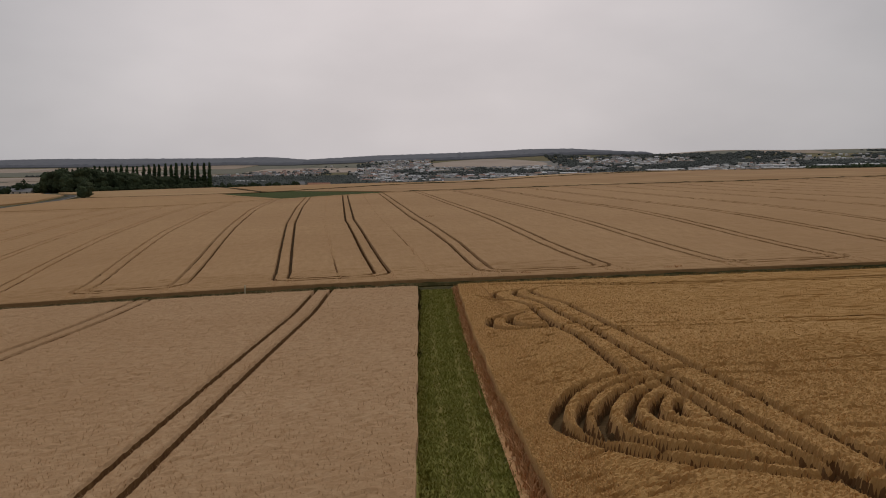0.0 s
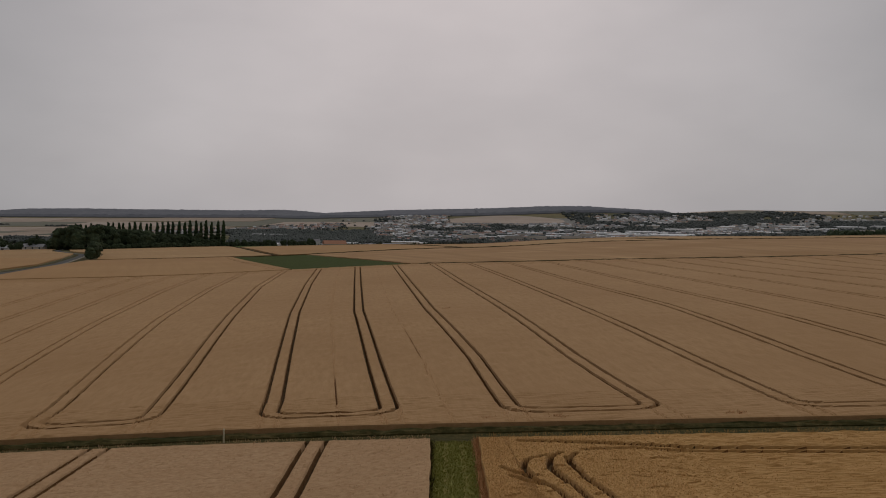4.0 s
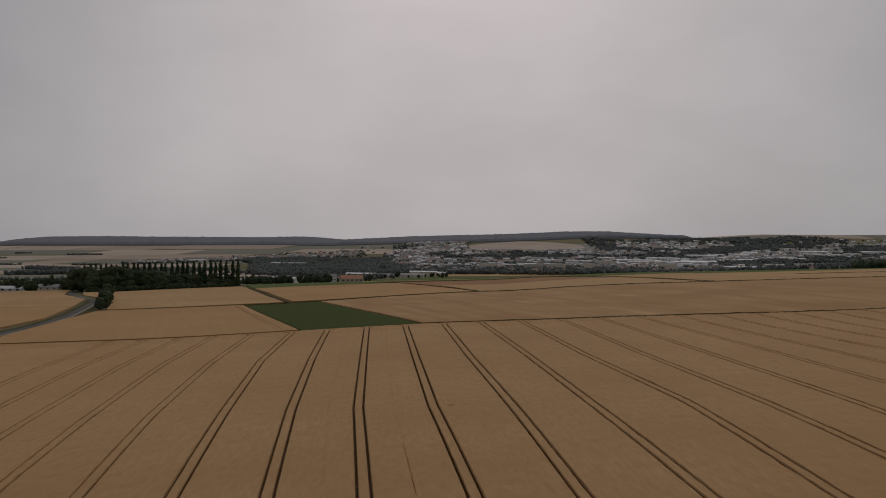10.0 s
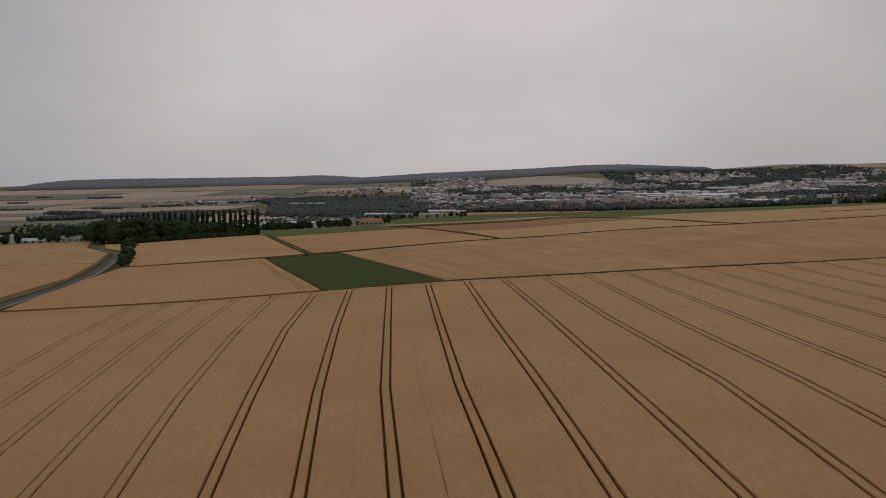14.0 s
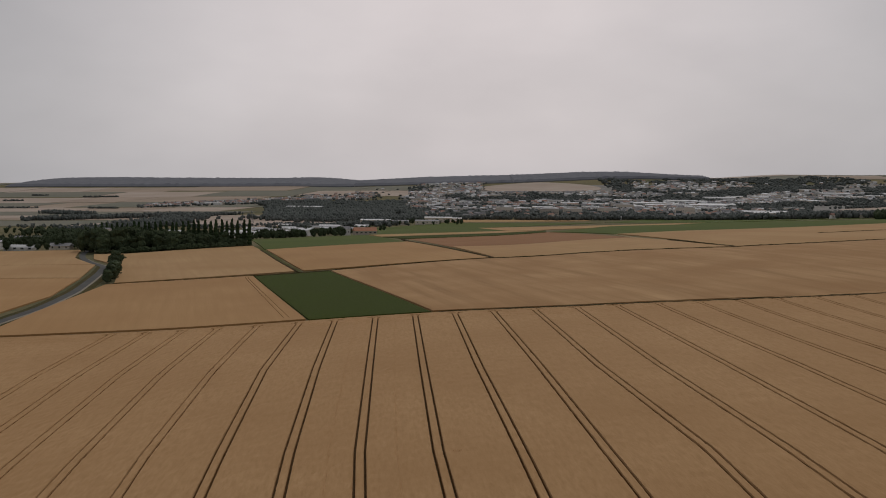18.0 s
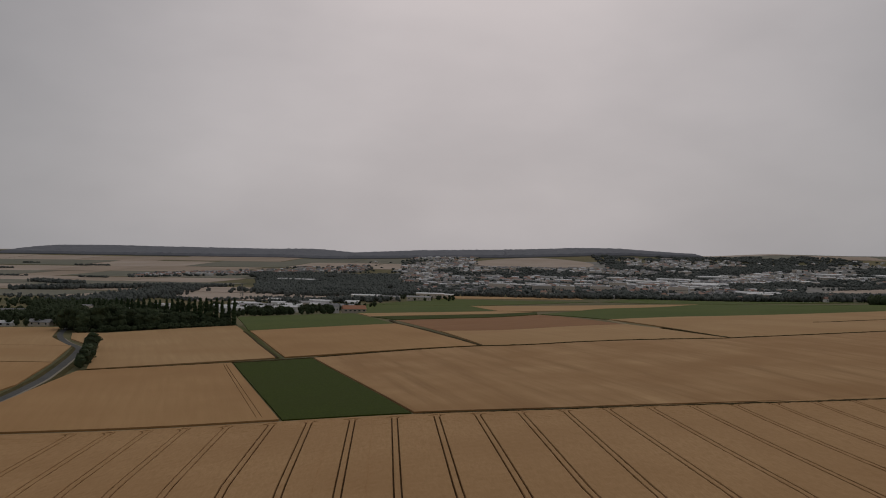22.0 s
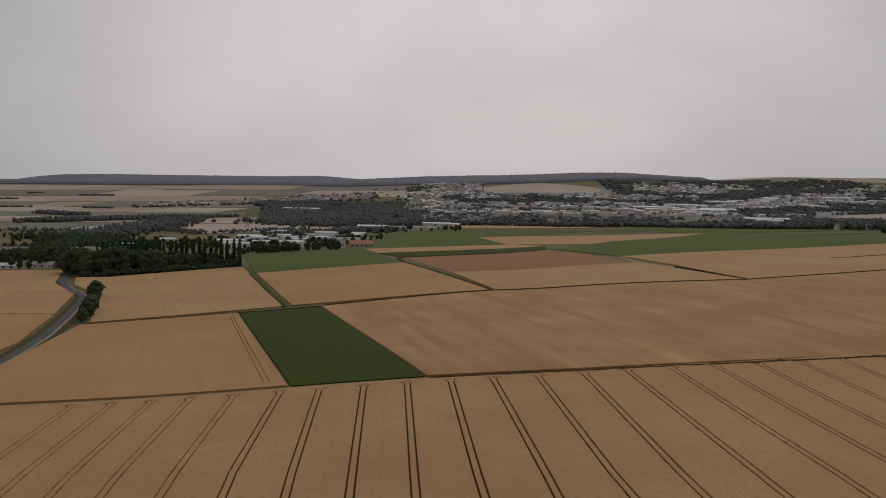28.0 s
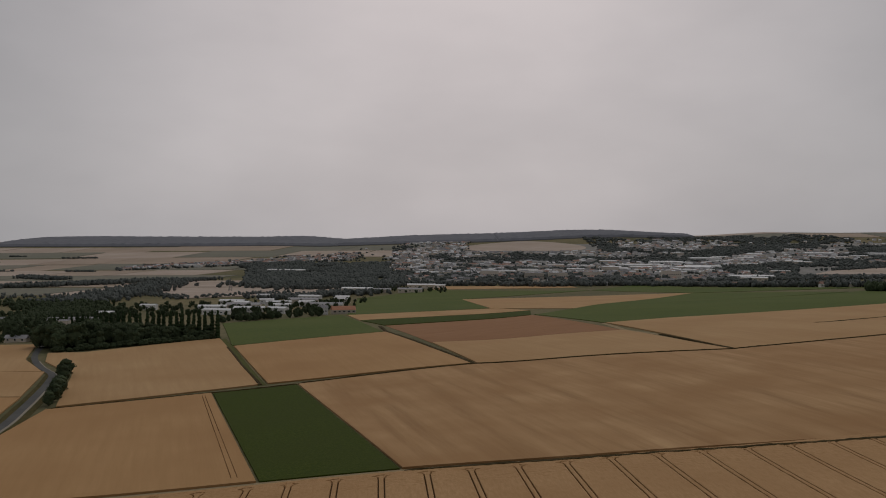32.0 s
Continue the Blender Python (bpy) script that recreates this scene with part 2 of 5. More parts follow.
TRAM_TURN = math.atan(0.132)
M = {
    "ground": mat("dry_valley_grass", [(0.11, 0.105, 0.05), (0.19, 0.16, 0.085), (0.27, 0.215, 0.125)], 0.12, bump=0.3, patch=(0.085, 0.09, 0.045), patch_scale=0.006, patch_mix=0.8),
    "wheat_main": mat("ripe_wheat", [(0.330, 0.191, 0.083), (0.397, 0.236, 0.110), (0.456, 0.282, 0.140)], 1.6, bump=0.5, bump_scale=4, stretch=(1, 0.2, 1), turn=TRAM_TURN, patch=(0.330, 0.186, 0.080), patch_scale=0.03, patch_mix=0.7, sheen=0.26),
    "wheat_left": mat("pale_ripe_wheat", [(0.355, 0.207, 0.105), (0.449, 0.284, 0.155), (0.525, 0.353, 0.208)], 2.4, bump=0.35, bump_scale=6, patch=(0.389, 0.234, 0.119), patch_scale=0.06, patch_mix=0.7, sheen=0.2),
    "wheat_right": mat("golden_ripe_wheat", [(0.400, 0.221, 0.075), (0.514, 0.297, 0.109), (0.606, 0.370, 0.152)], 2.4, bump=0.35, bump_scale=6, patch=(0.422, 0.231, 0.077), patch_scale=0.06, patch_mix=0.7, sheen=0.26),
    "wheat_gold": mat("golden_crop", [(0.356, 0.206, 0.086), (0.426, 0.254, 0.115)], 0.4, bump=0.4, bump_scale=2, stretch=(1, 0.05, 1), turn=radians(20), patch=(0.311, 0.167, 0.065), patch_scale=0.016, patch_mix=0.85, sheen=0.26),
    "wheat_pink": mat("reddish_ripe_crop", [(0.225, 0.122, 0.050), (0.380, 0.230, 0.109), (0.475, 0.302, 0.153)], 0.13, bump=0.4, bump_scale=2, stretch=(1, 0.075, 1), turn=radians(20), patch=(0.286, 0.153, 0.061), patch_scale=0.03, patch_mix=0.85, sheen=0.26),
    "wheat_pale": mat("pale_crop", [(0.364, 0.225, 0.106), (0.451, 0.293, 0.148)], 0.3, bump=0.3, bump_scale=2, stretch=(1, 0.05, 1), turn=radians(24), patch=(0.335, 0.194, 0.083), patch_scale=0.018, patch_mix=0.8, sheen=0.26),
    "brown": mat("ploughed_brown_soil", [(0.280, 0.148, 0.076), (0.348, 0.189, 0.102)], 0.3, bump=0.4, stretch=(1, 0.1, 1), turn=radians(-40), patch=(0.262, 0.132, 0.065), patch_scale=0.015, patch_mix=0.5),
    # haze put into the colour: far crops paled and greyed, town ground lightened
    "far_tan": mat("hazed_stubble", [(0.40, 0.325, 0.270), (0.49, 0.405, 0.345)], 0.06, bump=0.2, stretch=(0.25, 1, 1), patch=(0.36, 0.285, 0.228), patch_scale=0.006, patch_mix=0.7),
    "far_ochre": mat("hazed_ripe_crop", [(0.35, 0.275, 0.215), (0.42, 0.335, 0.270)], 0.06, bump=0.2, stretch=(0.25, 1, 1), patch=(0.30, 0.24, 0.185), patch_scale=0.006, patch_mix=0.7),
    "far_green": mat("hazed_green_crop", [(0.149, 0.154, 0.120), (0.207, 0.204, 0.161)], 0.06, bump=0.2, patch=(0.230, 0.209, 0.168), patch_scale=0.006, patch_mix=0.7),
    "town_ground": mat("hazed_gardens_and_yards", [(0.172, 0.172, 0.155), (0.265, 0.253, 0.241), (0.380, 0.351, 0.345)], 0.045, bump=0.3, patch=(0.172, 0.172, 0.149), patch_scale=0.008, patch_mix=0.6),
    "beet": mat("dark_green_beet_leaves", [(0.028, 0.045, 0.007), (0.048, 0.067, 0.009), (0.076, 0.097, 0.015)], 1.2, bump=0.8, bump_scale=3, patch=(0.048, 0.062, 0.011), patch_scale=0.03, patch_mix=0.6),
    "green_far": mat("green_crop", [(0.068, 0.098, 0.024), (0.100, 0.127, 0.031)], 0.4, bump=0.5, stretch=(1, 0.2, 1), turn=radians(24), patch=(0.118, 0.136, 0.040), patch_scale=0.01, patch_mix=0.6),
    "grass": mat("mown_path_grass", [(0.157, 0.167, 0.031), (0.245, 0.248, 0.060), (0.355, 0.324, 0.120)], 2.2, bump=0.6, bump_scale=7, stretch=(1, 0.2, 1), patch=(0.261, 0.208, 0.078), patch_scale=0.6, patch_mix=0.6),
    "verge": mat("rough_verge_grass", [(0.035, 0.032, 0.011), (0.085, 0.068, 0.024), (0.17, 0.115, 0.048)], 1.5, bump=0.8, bump_scale=5, patch=(0.035, 0.042, 0.013), patch_scale=0.15, patch_mix=0.6),
    "worn_grass": mat("worn_yellow_grass", [(0.135, 0.138, 0.031), (0.230, 0.198, 0.058), (0.338, 0.264, 0.102)], 3.0, bump=0.6, stretch=(1, 0.25, 1)),
    "pale_track": mat("pale_dry_track", [(0.26, 0.20, 0.11), (0.38, 0.29, 0.175)], 0.9, bump=0.4),
    "dry_edge": mat("dry_reddish_weeds", [(0.42, 0.215, 0.095), (0.56, 0.315, 0.15), (0.66, 0.42, 0.225)], 3, bump=0.4, bump_scale=8),
    "lane": mat("green_lane_grass", [(0.055, 0.065, 0.018), (0.09, 0.095, 0.028), (0.14, 0.13, 0.045)], 0.8, bump=0.7),
    "ditch": mat("dark_ditch_grass", [(0.036, 0.029, 0.012), (0.066, 0.049, 0.021), (0.115, 0.082, 0.037)], 1.2, bump=0.8),
    "gravel": mat("pale_road_shoulder", [(0.24, 0.215, 0.17), (0.34, 0.30, 0.245)], 1.5, bump=0.5),
    "asphalt": mat("worn_asphalt", [(0.075, 0.075, 0.075), (0.112, 0.111, 0.109)], 0.8, 0.85, bump=0.2, patch=(0.135, 0.131, 0.124), patch_scale=0.1),
    "leaf": mat("tree_leaves", [(0.029, 0.042, 0.022), (0.052, 0.069, 0.036), (0.084, 0.099, 0.051)], 0.6, 0.8, bump=0.6, bump_scale=2, random=0.25),
    "poplar_leaf": mat("poplar_leaves", [(0.021, 0.036, 0.017), (0.039, 0.060, 0.026), (0.063, 0.084, 0.036)], 0.7, 0.8, bump=0.6, bump_scale=2, random=0.2),
    # leaves paled toward grey: haze of the distance painted into the colour
    "wood_far": mat("hazed_wood_leaves", [(0.062, 0.072, 0.066), (0.112, 0.122, 0.114), (0.178, 0.186, 0.172)], 0.22, 0.9, bump=0.9, bump_scale=0.7),
    # pale blue-grey leaf colour carries the ridge's haze, no air is modelled
    "ridge_wood": mat("hazed_ridge_leaves", [(0.167, 0.172, 0.194), (0.198, 0.202, 0.224)], 0.02, 0.95, bump=0.5, bump_scale=0.06),
    "bark": mat("grey_bark", [(0.06, 0.05, 0.04), (0.12, 0.10, 0.08)], 4, bump=0.5),
    # both renders, red tiles and slate lightened to paint in valley haze
    "wall_white": mat("white_render", [(0.682, 0.660, 0.638), (0.792, 0.770, 0.750)], 0.3, 0.8, random=0.15),
    "wall_cream": mat("cream_render", [(0.552, 0.480, 0.400), (0.648, 0.576, 0.500)], 0.3, 0.85, random=0.2),
    "roof_red": mat("clay_roof_tiles", [(0.360, 0.218, 0.172), (0.456, 0.293, 0.241)], 0.8, 0.85, bump=0.4, random=0.3),
    "roof_orange": mat("orange_clay_roof_tiles", [(0.42, 0.20, 0.125), (0.52, 0.27, 0.18)], 0.8, 0.85, bump=0.4),
    "roof_grey": mat("slate_roof", [(0.213, 0.206, 0.213), (0.312, 0.306, 0.312)], 0.6, 0.7, bump=0.3, random=0.3),
    "roof_white": mat("pale_metal_roof", [(0.60, 0.60, 0.61), (0.72, 0.72, 0.73)], 0.2, 0.5, random=0.1),
    "glass": mat("dark_window_glass", [(0.03, 0.035, 0.04), (0.05, 0.055, 0.06)], 0.5, 0.15, spec=0.5),
    "steel": mat("galvanised_steel", [(0.16, 0.165, 0.17), (0.24, 0.245, 0.25)], 2.0, 0.6, metal=0.4, spec=0.4),
    "post": mat("weathered_post_paint", [(0.55, 0.47, 0.30), (0.65, 0.58, 0.42)], 5, 0.7),
    "track": mat("trodden_soil_and_straw", [(0.075, 0.048, 0.022), (0.125, 0.078, 0.036), (0.20, 0.128, 0.062)], 1.6, bump=0.6, patch=(0.075, 0.062, 0.022), patch_scale=0.5, patch_mix=0.2),
    # stalk brown darkened: shade below the canopy is put into this colour
    "stalk_shade": mat("shaded_wheat_stalks", [(0.125, 0.060, 0.024), (0.195, 0.100, 0.040), (0.26, 0.145, 0.062)], 3.0, bump=0.6, stretch=(1, 1, 0.3)),
    "straw": mat("wheat_ears", [(0.460, 0.288, 0.155), (0.660, 0.456, 0.273)], 3.0),
    "straw_gold": mat("golden_wheat_ears", [(0.440, 0.246, 0.081), (0.638, 0.387, 0.152)], 3.0),
    "blade": mat("grass_blades", [(0.188, 0.193, 0.035), (0.375, 0.342, 0.103)], 2.0),
}

# ---- lie of the land ----


def smooth(a, b, v):
    v = np.clip((v - a) / (b - a), 0, 1)
    return v * v * (3 - 2 * v)


RIDGE_X = (-2400, -2230, -2140, -1890, -1600, -1064, -870, -784, -660, -350, 85, 417, 600, 790, 900, 1058, 1250, 1330, 1680, 2000)
RIDGE_Z = (5, 9, 18, 20, 16, 12, 15, 10, -1, 14, 24, 37, 36, 24, 18, 17, 28, 31, 26, 28)


def land(x, y):
    """Height of the ground: a plateau with a shallow dip at the lane, falling to the valley, then rising to the wooded ridge."""
    x, y = np.asarray(x, float), np.asarray(y, float)
    z = 0.55 - 1.55 * np.exp(-((y - 90) / 45) ** 2) + 1.35 * np.exp(-((y - 302) / 135) ** 2)
    z = z - 33.6 * smooth(504, 1680, y - 0.6 * x) + 0.0157 * np.clip(x, -2600, 2600)
    z = z - 2.5 * smooth(0, 110, -x) * (1 - smooth(450, 650, y)) - 3.5 * smooth(40, 140, x) * (1 - smooth(750, 950, y)) * (0.4 * smooth(150, 330, y) + 0.6 * smooth(330, 560, y))
    z = z + np.clip(x, -140, 140) * np.interp(y, (90, 300, 450, 650, 900), (0.024, 0.009, 0.005, 0.0, -0.004))
    z = z + 1.1 * smooth(2, 9, x) * (1 - smooth(45, 78, y)) * (1 - smooth(30, 60, x))
    z = z + 7.8 * smooth(0, 150, x) * smooth(250, 520, y) * (1 - smooth(650, 1200, y))
    z = z + 70 * smooth(2200, 4250, y) - 60 * smooth(4300, 4800, y)
    ridge = np.interp(x, RIDGE_X, RIDGE_Z)
    z = z + ridge * smooth(3300, 4250, y) * (1 - smooth(4300, 4800, y))
    return z


def link(name, verts, faces, material, parent=None, slots=None):
    me = bpy.data.meshes.new(name)
    me.from_pydata([tuple(v) for v in verts], [], faces)
    for m in (material if isinstance(material, list) else [material]):
        me.materials.append(m)
    if slots is not None:
        me.polygons.foreach_set("material_index", slots)
    me.update()
    ob = new(name, me)
    ob.parent = parent
    return ob


def part(name, bm, material, parent, label=""):
    me = bpy.data.meshes.new(name)
    bm.to_mesh(me)
    bm.free()
    me.materials.append(material)
    ob = new(name, me)
    ob.parent = parent
    return tagged(ob, label)


def grid_faces(rows, cols):
    i = np.arange((rows - 1) * cols).reshape(rows - 1, cols)[:, :-1].ravel()
    return np.stack([i, i + 1, i + cols + 1, i + cols], 1).tolist()


# the ground: one sheet out to the horizon, finer near the fields
half = np.concatenate([np.arange(0, 48, 2), np.arange(48, 160, 8), np.geomspace(160, 4700, 46)])
gx = np.concatenate([-half[:0:-1], half])
gy = np.concatenate([-np.geomspace(3000, 40, 14), np.arange(-20, 100, 2), np.arange(100, 460, 8), np.geomspace(462, 4870, 90)])
GX, GY = np.meshgrid(gx, gy)
ground = link("ground", np.stack([GX, GY, land(GX, GY) - 0.05], -1).reshape(-1, 3), grid_faces(len(gy), len(gx)), M["ground"])
tagged(ground, "dry rolling farmland under all the fields", "ground", kind="structure")
for p in ground.data.polygons:
    p.use_smooth = True

# ---- fields ----


def groove_depth(X, Y, tracks):
    """How far each place lies outside the nearest wheel track, in metres."""
    near = np.full(X.shape, 9.0)
    for pts, half_width in tracks:
        for (ax, ay), (bx, by) in zip(pts, pts[1:]):
            pad = half_width + 0.6
            m = (X > min(ax, bx) - pad) & (X < max(ax, bx) + pad) & (Y > min(ay, by) - pad) & (Y < max(ay, by) + pad)
            if not m.any():
                continue
            px, py, dx, dy = X[m] - ax, Y[m] - ay, bx - ax, by - ay
            s = np.clip((px * dx + py * dy) / (dx * dx + dy * dy + 1e-9), 0, 1)
            near[m] = np.minimum(near[m], np.hypot(px - s * dx, py - s * dy) - half_width)
    return near


def crop(name, U, V, place, material, height, tracks=(), rough=0.0, label="", category="crop field", seed=1, edge=0.9, wall=0.12, stray=0.0):
    """A stand of crop: a canopy sheet over the land, pressed down along the wheel tracks, closed to the ground all round."""
    UU, VV = np.meshgrid(np.asarray(U, float), np.asarray(V, float))
    X, Y = place(UU, VV)
    X, Y = np.broadcast_to(X, UU.shape).copy(), np.broadcast_to(Y, UU.shape).copy()
    if stray:
        shake = np.random.default_rng(seed + 50)
        X[1:-1, 1:-1] += shake.normal(0, stray, X[1:-1, 1:-1].shape)
        Y[1:-1, 1:-1] += shake.normal(0, stray, Y[1:-1, 1:-1].shape)
    h = np.full(X.shape, float(height))
    if tracks:
        near = groove_depth(X, Y, tracks)
        h = height * (0.08 + 0.92 * smooth(-0.05, wall, near))
    if rough:
        h = h + np.random.default_rng(seed).normal(0, rough, X.shape) * (h > 0.5 * height)
    h[0, :] = h[-1, :] = h[:, 0] = h[:, -1] = height * edge
    Z = land(X, Y)
    rows, cols = X.shape
    verts = np.stack([X, Y, Z + h], -1).reshape(-1, 3)
    faces = grid_faces(rows, cols)
    ring = np.concatenate([np.arange(cols), np.arange(1, rows) * cols + cols - 1, (rows - 1) * cols + np.arange(cols - 2, -1, -1), np.arange(rows - 2, 0, -1) * cols])
    foot = verts[ring].copy()
    foot[:, 2] -= height + (0.15 if height < 1 else 1)
    n0, n = len(verts), len(ring)
    faces += [[int(ring[(i + 1) % n]), int(ring[i]), n0 + i, n0 + (i + 1) % n] for i in range(n)]
    slots = np.zeros(len(faces), int)
    if tracks:
        # track floors take the soil colour, groove walls the stalks with painted shade
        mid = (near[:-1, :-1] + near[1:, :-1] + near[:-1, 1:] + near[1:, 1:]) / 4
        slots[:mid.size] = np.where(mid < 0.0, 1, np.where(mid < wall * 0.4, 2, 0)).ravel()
    ob = link(name, np.concatenate([verts, foot]), faces, [material, M["track"], M["stalk_shade"]], slots=slots.tolist())
    return tagged(ob, label, category, kind="stuff")


def quad(p00, p10, p11, p01):
    """The place inside four corners, u along the near side, v away from it."""
    def place(u, v):
        return tuple((1 - v) * ((1 - u) * p00[k] + u * p10[k]) + v * ((1 - u) * p01[k] + u * p11[k]) for k in (0, 1))
    return place


def field(name, corners, material, height, label, n=30, tracks_u=(), half=0.24):
    """A four-cornered field; tracks_u: where pairs of wheel tracks cross its near side, from 0 to 1."""
    u, place, tracks = np.linspace(0, 1, n), quad(*corners), []
    wide = math.dist(corners[0], corners[1])
    for c in tracks_u:
        for d in (-0.85, 0.85):
            k = c + d / wide
            tracks.append(([tuple(float(q) for q in place(k, v)) for v in (0.03, 0.5, 0.97)], half))
            u = np.concatenate([u, k + np.array([-half - 0.3, -half - 0.12, -half, -half * 0.5, 0, half * 0.5, half, half + 0.12, half + 0.3]) / wide])
    return crop(name, np.unique(u), np.linspace(0, 1, n), place, material, height, tracks, 0.0, label)


def offset(pts, d):
    """A line d metres to the right of a line."""
    p = np.asarray(pts, float)
    t = np.gradient(p, axis=0)
    t /= np.linalg.norm(t, axis=1, keepdims=True) + 1e-9
    return [(float(a), float(b)) for a, b in p + d * np.stack([t[:, 1], -t[:, 0]], 1)]


def rounded(pts, r=3.0, steps=6):
    """A line with its inner corners rounded."""
    out = [pts[0]]
    for a, b, c in zip(pts, pts[1:], pts[2:]):
        A, B, C = Vector(a), Vector(b), Vector(c)
        ra, rc = min(r, (A - B).length * 0.45), min(r, (C - B).length * 0.45)
        s, e = B + (A - B).normalized() * ra, B + (C - B).normalized() * rc
        for i in range(steps + 1):
            t = i / steps
            q = s * (1 - t) ** 2 + B * 2 * t * (1 - t) + e * t * t
            out.append((q.x, q.y))
    return out + [pts[-1]]


# tramlines of the large wheat field: x at five distances
TRAM_Y = (97, 118, 165, 225, 286)
TRAM_X = [(-50.5, -55.0, -63.5, -73.2, -79.5), (-39.5, -43.8, -52.5, -61.5, -68.0), (-29.0, -32.4, -40.2, -49.5, -55.6),
          (-17.9, -21.4, -29.0, -37.4, -44.9), (-7.0, -10.4, -17.8, -25.2, -32.6), (4.2, 1.8, -5.5, -13.0, -20.4),
          (16.8, 13.5, 7.4, -0.6, -8.0), (29.6, 26.8, 20.4, 12.8, 4.5), (42.4, 40.2, 35.8, 25.8, 17.8),
          (55.0, 53.4, 47.8, 39.0, 31.6), (68.3, 66.4, 61.5, 53.8, 45.5), (83.0, 81.0, 76.5, 69.0, 60.0)]
for k in range(3):
    TRAM_X.insert(0, tuple(v - 10.6 + 0.15 * i for i, v in enumerate(TRAM_X[0])))
for k in range(8):
    TRAM_X.append(tuple(v + 13.6 + 0.15 * i for i, v in enumerate(TRAM_X[-1])))


def far_edge(x):
    return 302.0 + np.where(x > -16, 0.238 + 0.00055 * np.clip(x + 16, 0, 200), 0.226) * (x + 16) + np.interp(x, (-16, 20, 46, 80, 110, 139, 180, 240, 300), (0.0, -0.7, -1.3, -4.3, -7.0, -9.4, -12.3, -16.2, -20.7))


WHEEL = 0.80
main_tracks = []
for k in range(0, len(TRAM_X)):
    xs = TRAM_X[k]
    top = float(far_edge(np.array(xs[4]))) - 5.5
    line = [(np.interp(y, TRAM_Y, xs), y) for y in sorted({*np.linspace(97, 286, 22), *TRAM_Y})] if top > 286 else [(np.interp(y, TRAM_Y, xs), y) for y in np.linspace(97, top - 2, 20)]
    slope = (xs[4] - xs[3]) / 61
    tip = line[-1]
    if top > tip[1] + 1:
        tip = (tip[0] + slope * (top - tip[1]), top)
        line.append(tip)
    if k % 2 == 0 and k + 1 < len(TRAM_X):
        nxt = TRAM_X[k + 1][0]
        turn = [line[1], line[0], (xs[0] + 0.7, 90.9 + 0.012 * xs[0]), (nxt + 0.9, 91.4 + 0.012 * nxt), (nxt, 97), (np.interp(108, TRAM_Y, TRAM_X[k + 1]), 108)]
        turn = rounded(turn, 3.2)
        main_tracks += [(offset(turn, -WHEEL), 0.11), (offset(turn, WHEEL), 0.11)]
    thin = 0.12 if xs[0] > -36 else 0.07 if xs[0] > -52 else 0.045
    main_tracks += [(offset(line, -WHEEL), thin), (offset(line, WHEEL), thin)]
    # the narrow turn where a pair of tracks ends
    l, r = offset(line, -WHEEL)[-1], offset(line, WHEEL)[-1]
    main_tracks.append((rounded([l, (l[0] - 1.3, l[1] + 2.6), (r[0] + 0.6, r[1] + 2.9), r], 1.6), 0.06))
TRAM_LONG_Y = (70, *TRAM_Y, 420)
TRAM_LONG_X = [(xs[0] - (xs[1] - xs[0]) / 21 * 27, *xs, xs[4] + (xs[4] - xs[3]) / 61 * 134) for xs in TRAM_X]


def tram(k, y):
    return np.interp(y, TRAM_LONG_Y, TRAM_LONG_X[k])


def between(k, f, y):
    """x at a fraction f of the way from one pair of tracks to the next."""
    return tram(k, y) if f == 0 else (1 - f) * tram(k, y) + f * tram(k + 1, y)


# columns of the canopy run along the tracks: pair, fraction of the way to the next, metres aside
RAIL = (-0.34, -0.24, -0.17, -0.11, -0.05, 0.05, 0.11, 0.17, 0.24, 0.34)
columns = [(0, 0.0, -d) for d in (58, 46, 35, 25, 17, 10, 6, 3)]
for k in range(len(TRAM_X)):
    columns += [(k, 0.0, side * WHEEL + d) for side in (-1, 1) for d in RAIL] + [(k, 0.0, 0.0), (k, 0.0, -1.5), (k, 0.0, 1.5)]
    if k + 1 < len(TRAM_X):
        columns += [(k, f, 0.0) for f in (0.22, 0.31, 0.40, 0.50, 0.60, 0.69, 0.78)]
columns += [(len(TRAM_X) - 1, 0.0, d) for d in (3, 7, 14, 24, 36, 50)]
# short single marks left by the sprayer
for k, f, y0, y1, half_width in ((6, 0.56, 95, 108, 0.0), (7, 0.47, 118, 140, -0.03)):
    main_tracks.append(([(float(between(k, f, y)), float(y)) for y in np.linspace(y0, y1, 6)], half_width))
    columns += [(k, f, d) for d in (-0.2, -0.1, -0.04, 0.04, 0.1, 0.2)]
columns.sort(key=lambda q: float(between(q[0], q[1], 150.0)) + q[2])
rows = np.unique(np.concatenate([np.linspace(0, 0.055, 38), np.linspace(0.055, 0.93, 110), np.linspace(0.93, 1, 36)]))


def main_place(u, v):
    X, Y = np.empty(u.shape), np.empty(u.shape)
    for i, (k, f, aside) in enumerate(columns):
        near = 86.9 + 0.012 * (float(between(k, f, 92.0)) + aside)
        far = float(far_edge(np.array(between(k, f, 200.0) + aside)))
        Y[:, i] = near + v[:, i] * (far - 2.6 - near)
        X[:, i] = between(k, f, Y[:, i]) + aside
    return X, Y


crop("wheat_field", np.arange(len(columns)), rows, main_place, M["wheat_main"], 0.72, main_tracks, 0.03, "ripe tan wheat field crossed by paired wheel tracks")

# the field to the left of the grass path
left_tracks = []
for x in (-10.6, -27.8, -45.3, -62.8):
    line = [(x - 0.5 * float(smooth(64, 82, y)), y) for y in (-10, 30, 64, 67, 70, 73, 76, 79, 82, 83.5)]
    left_tracks += [(offset(line, -0.75), 0.11), (offset(line, 0.75), 0.11)]
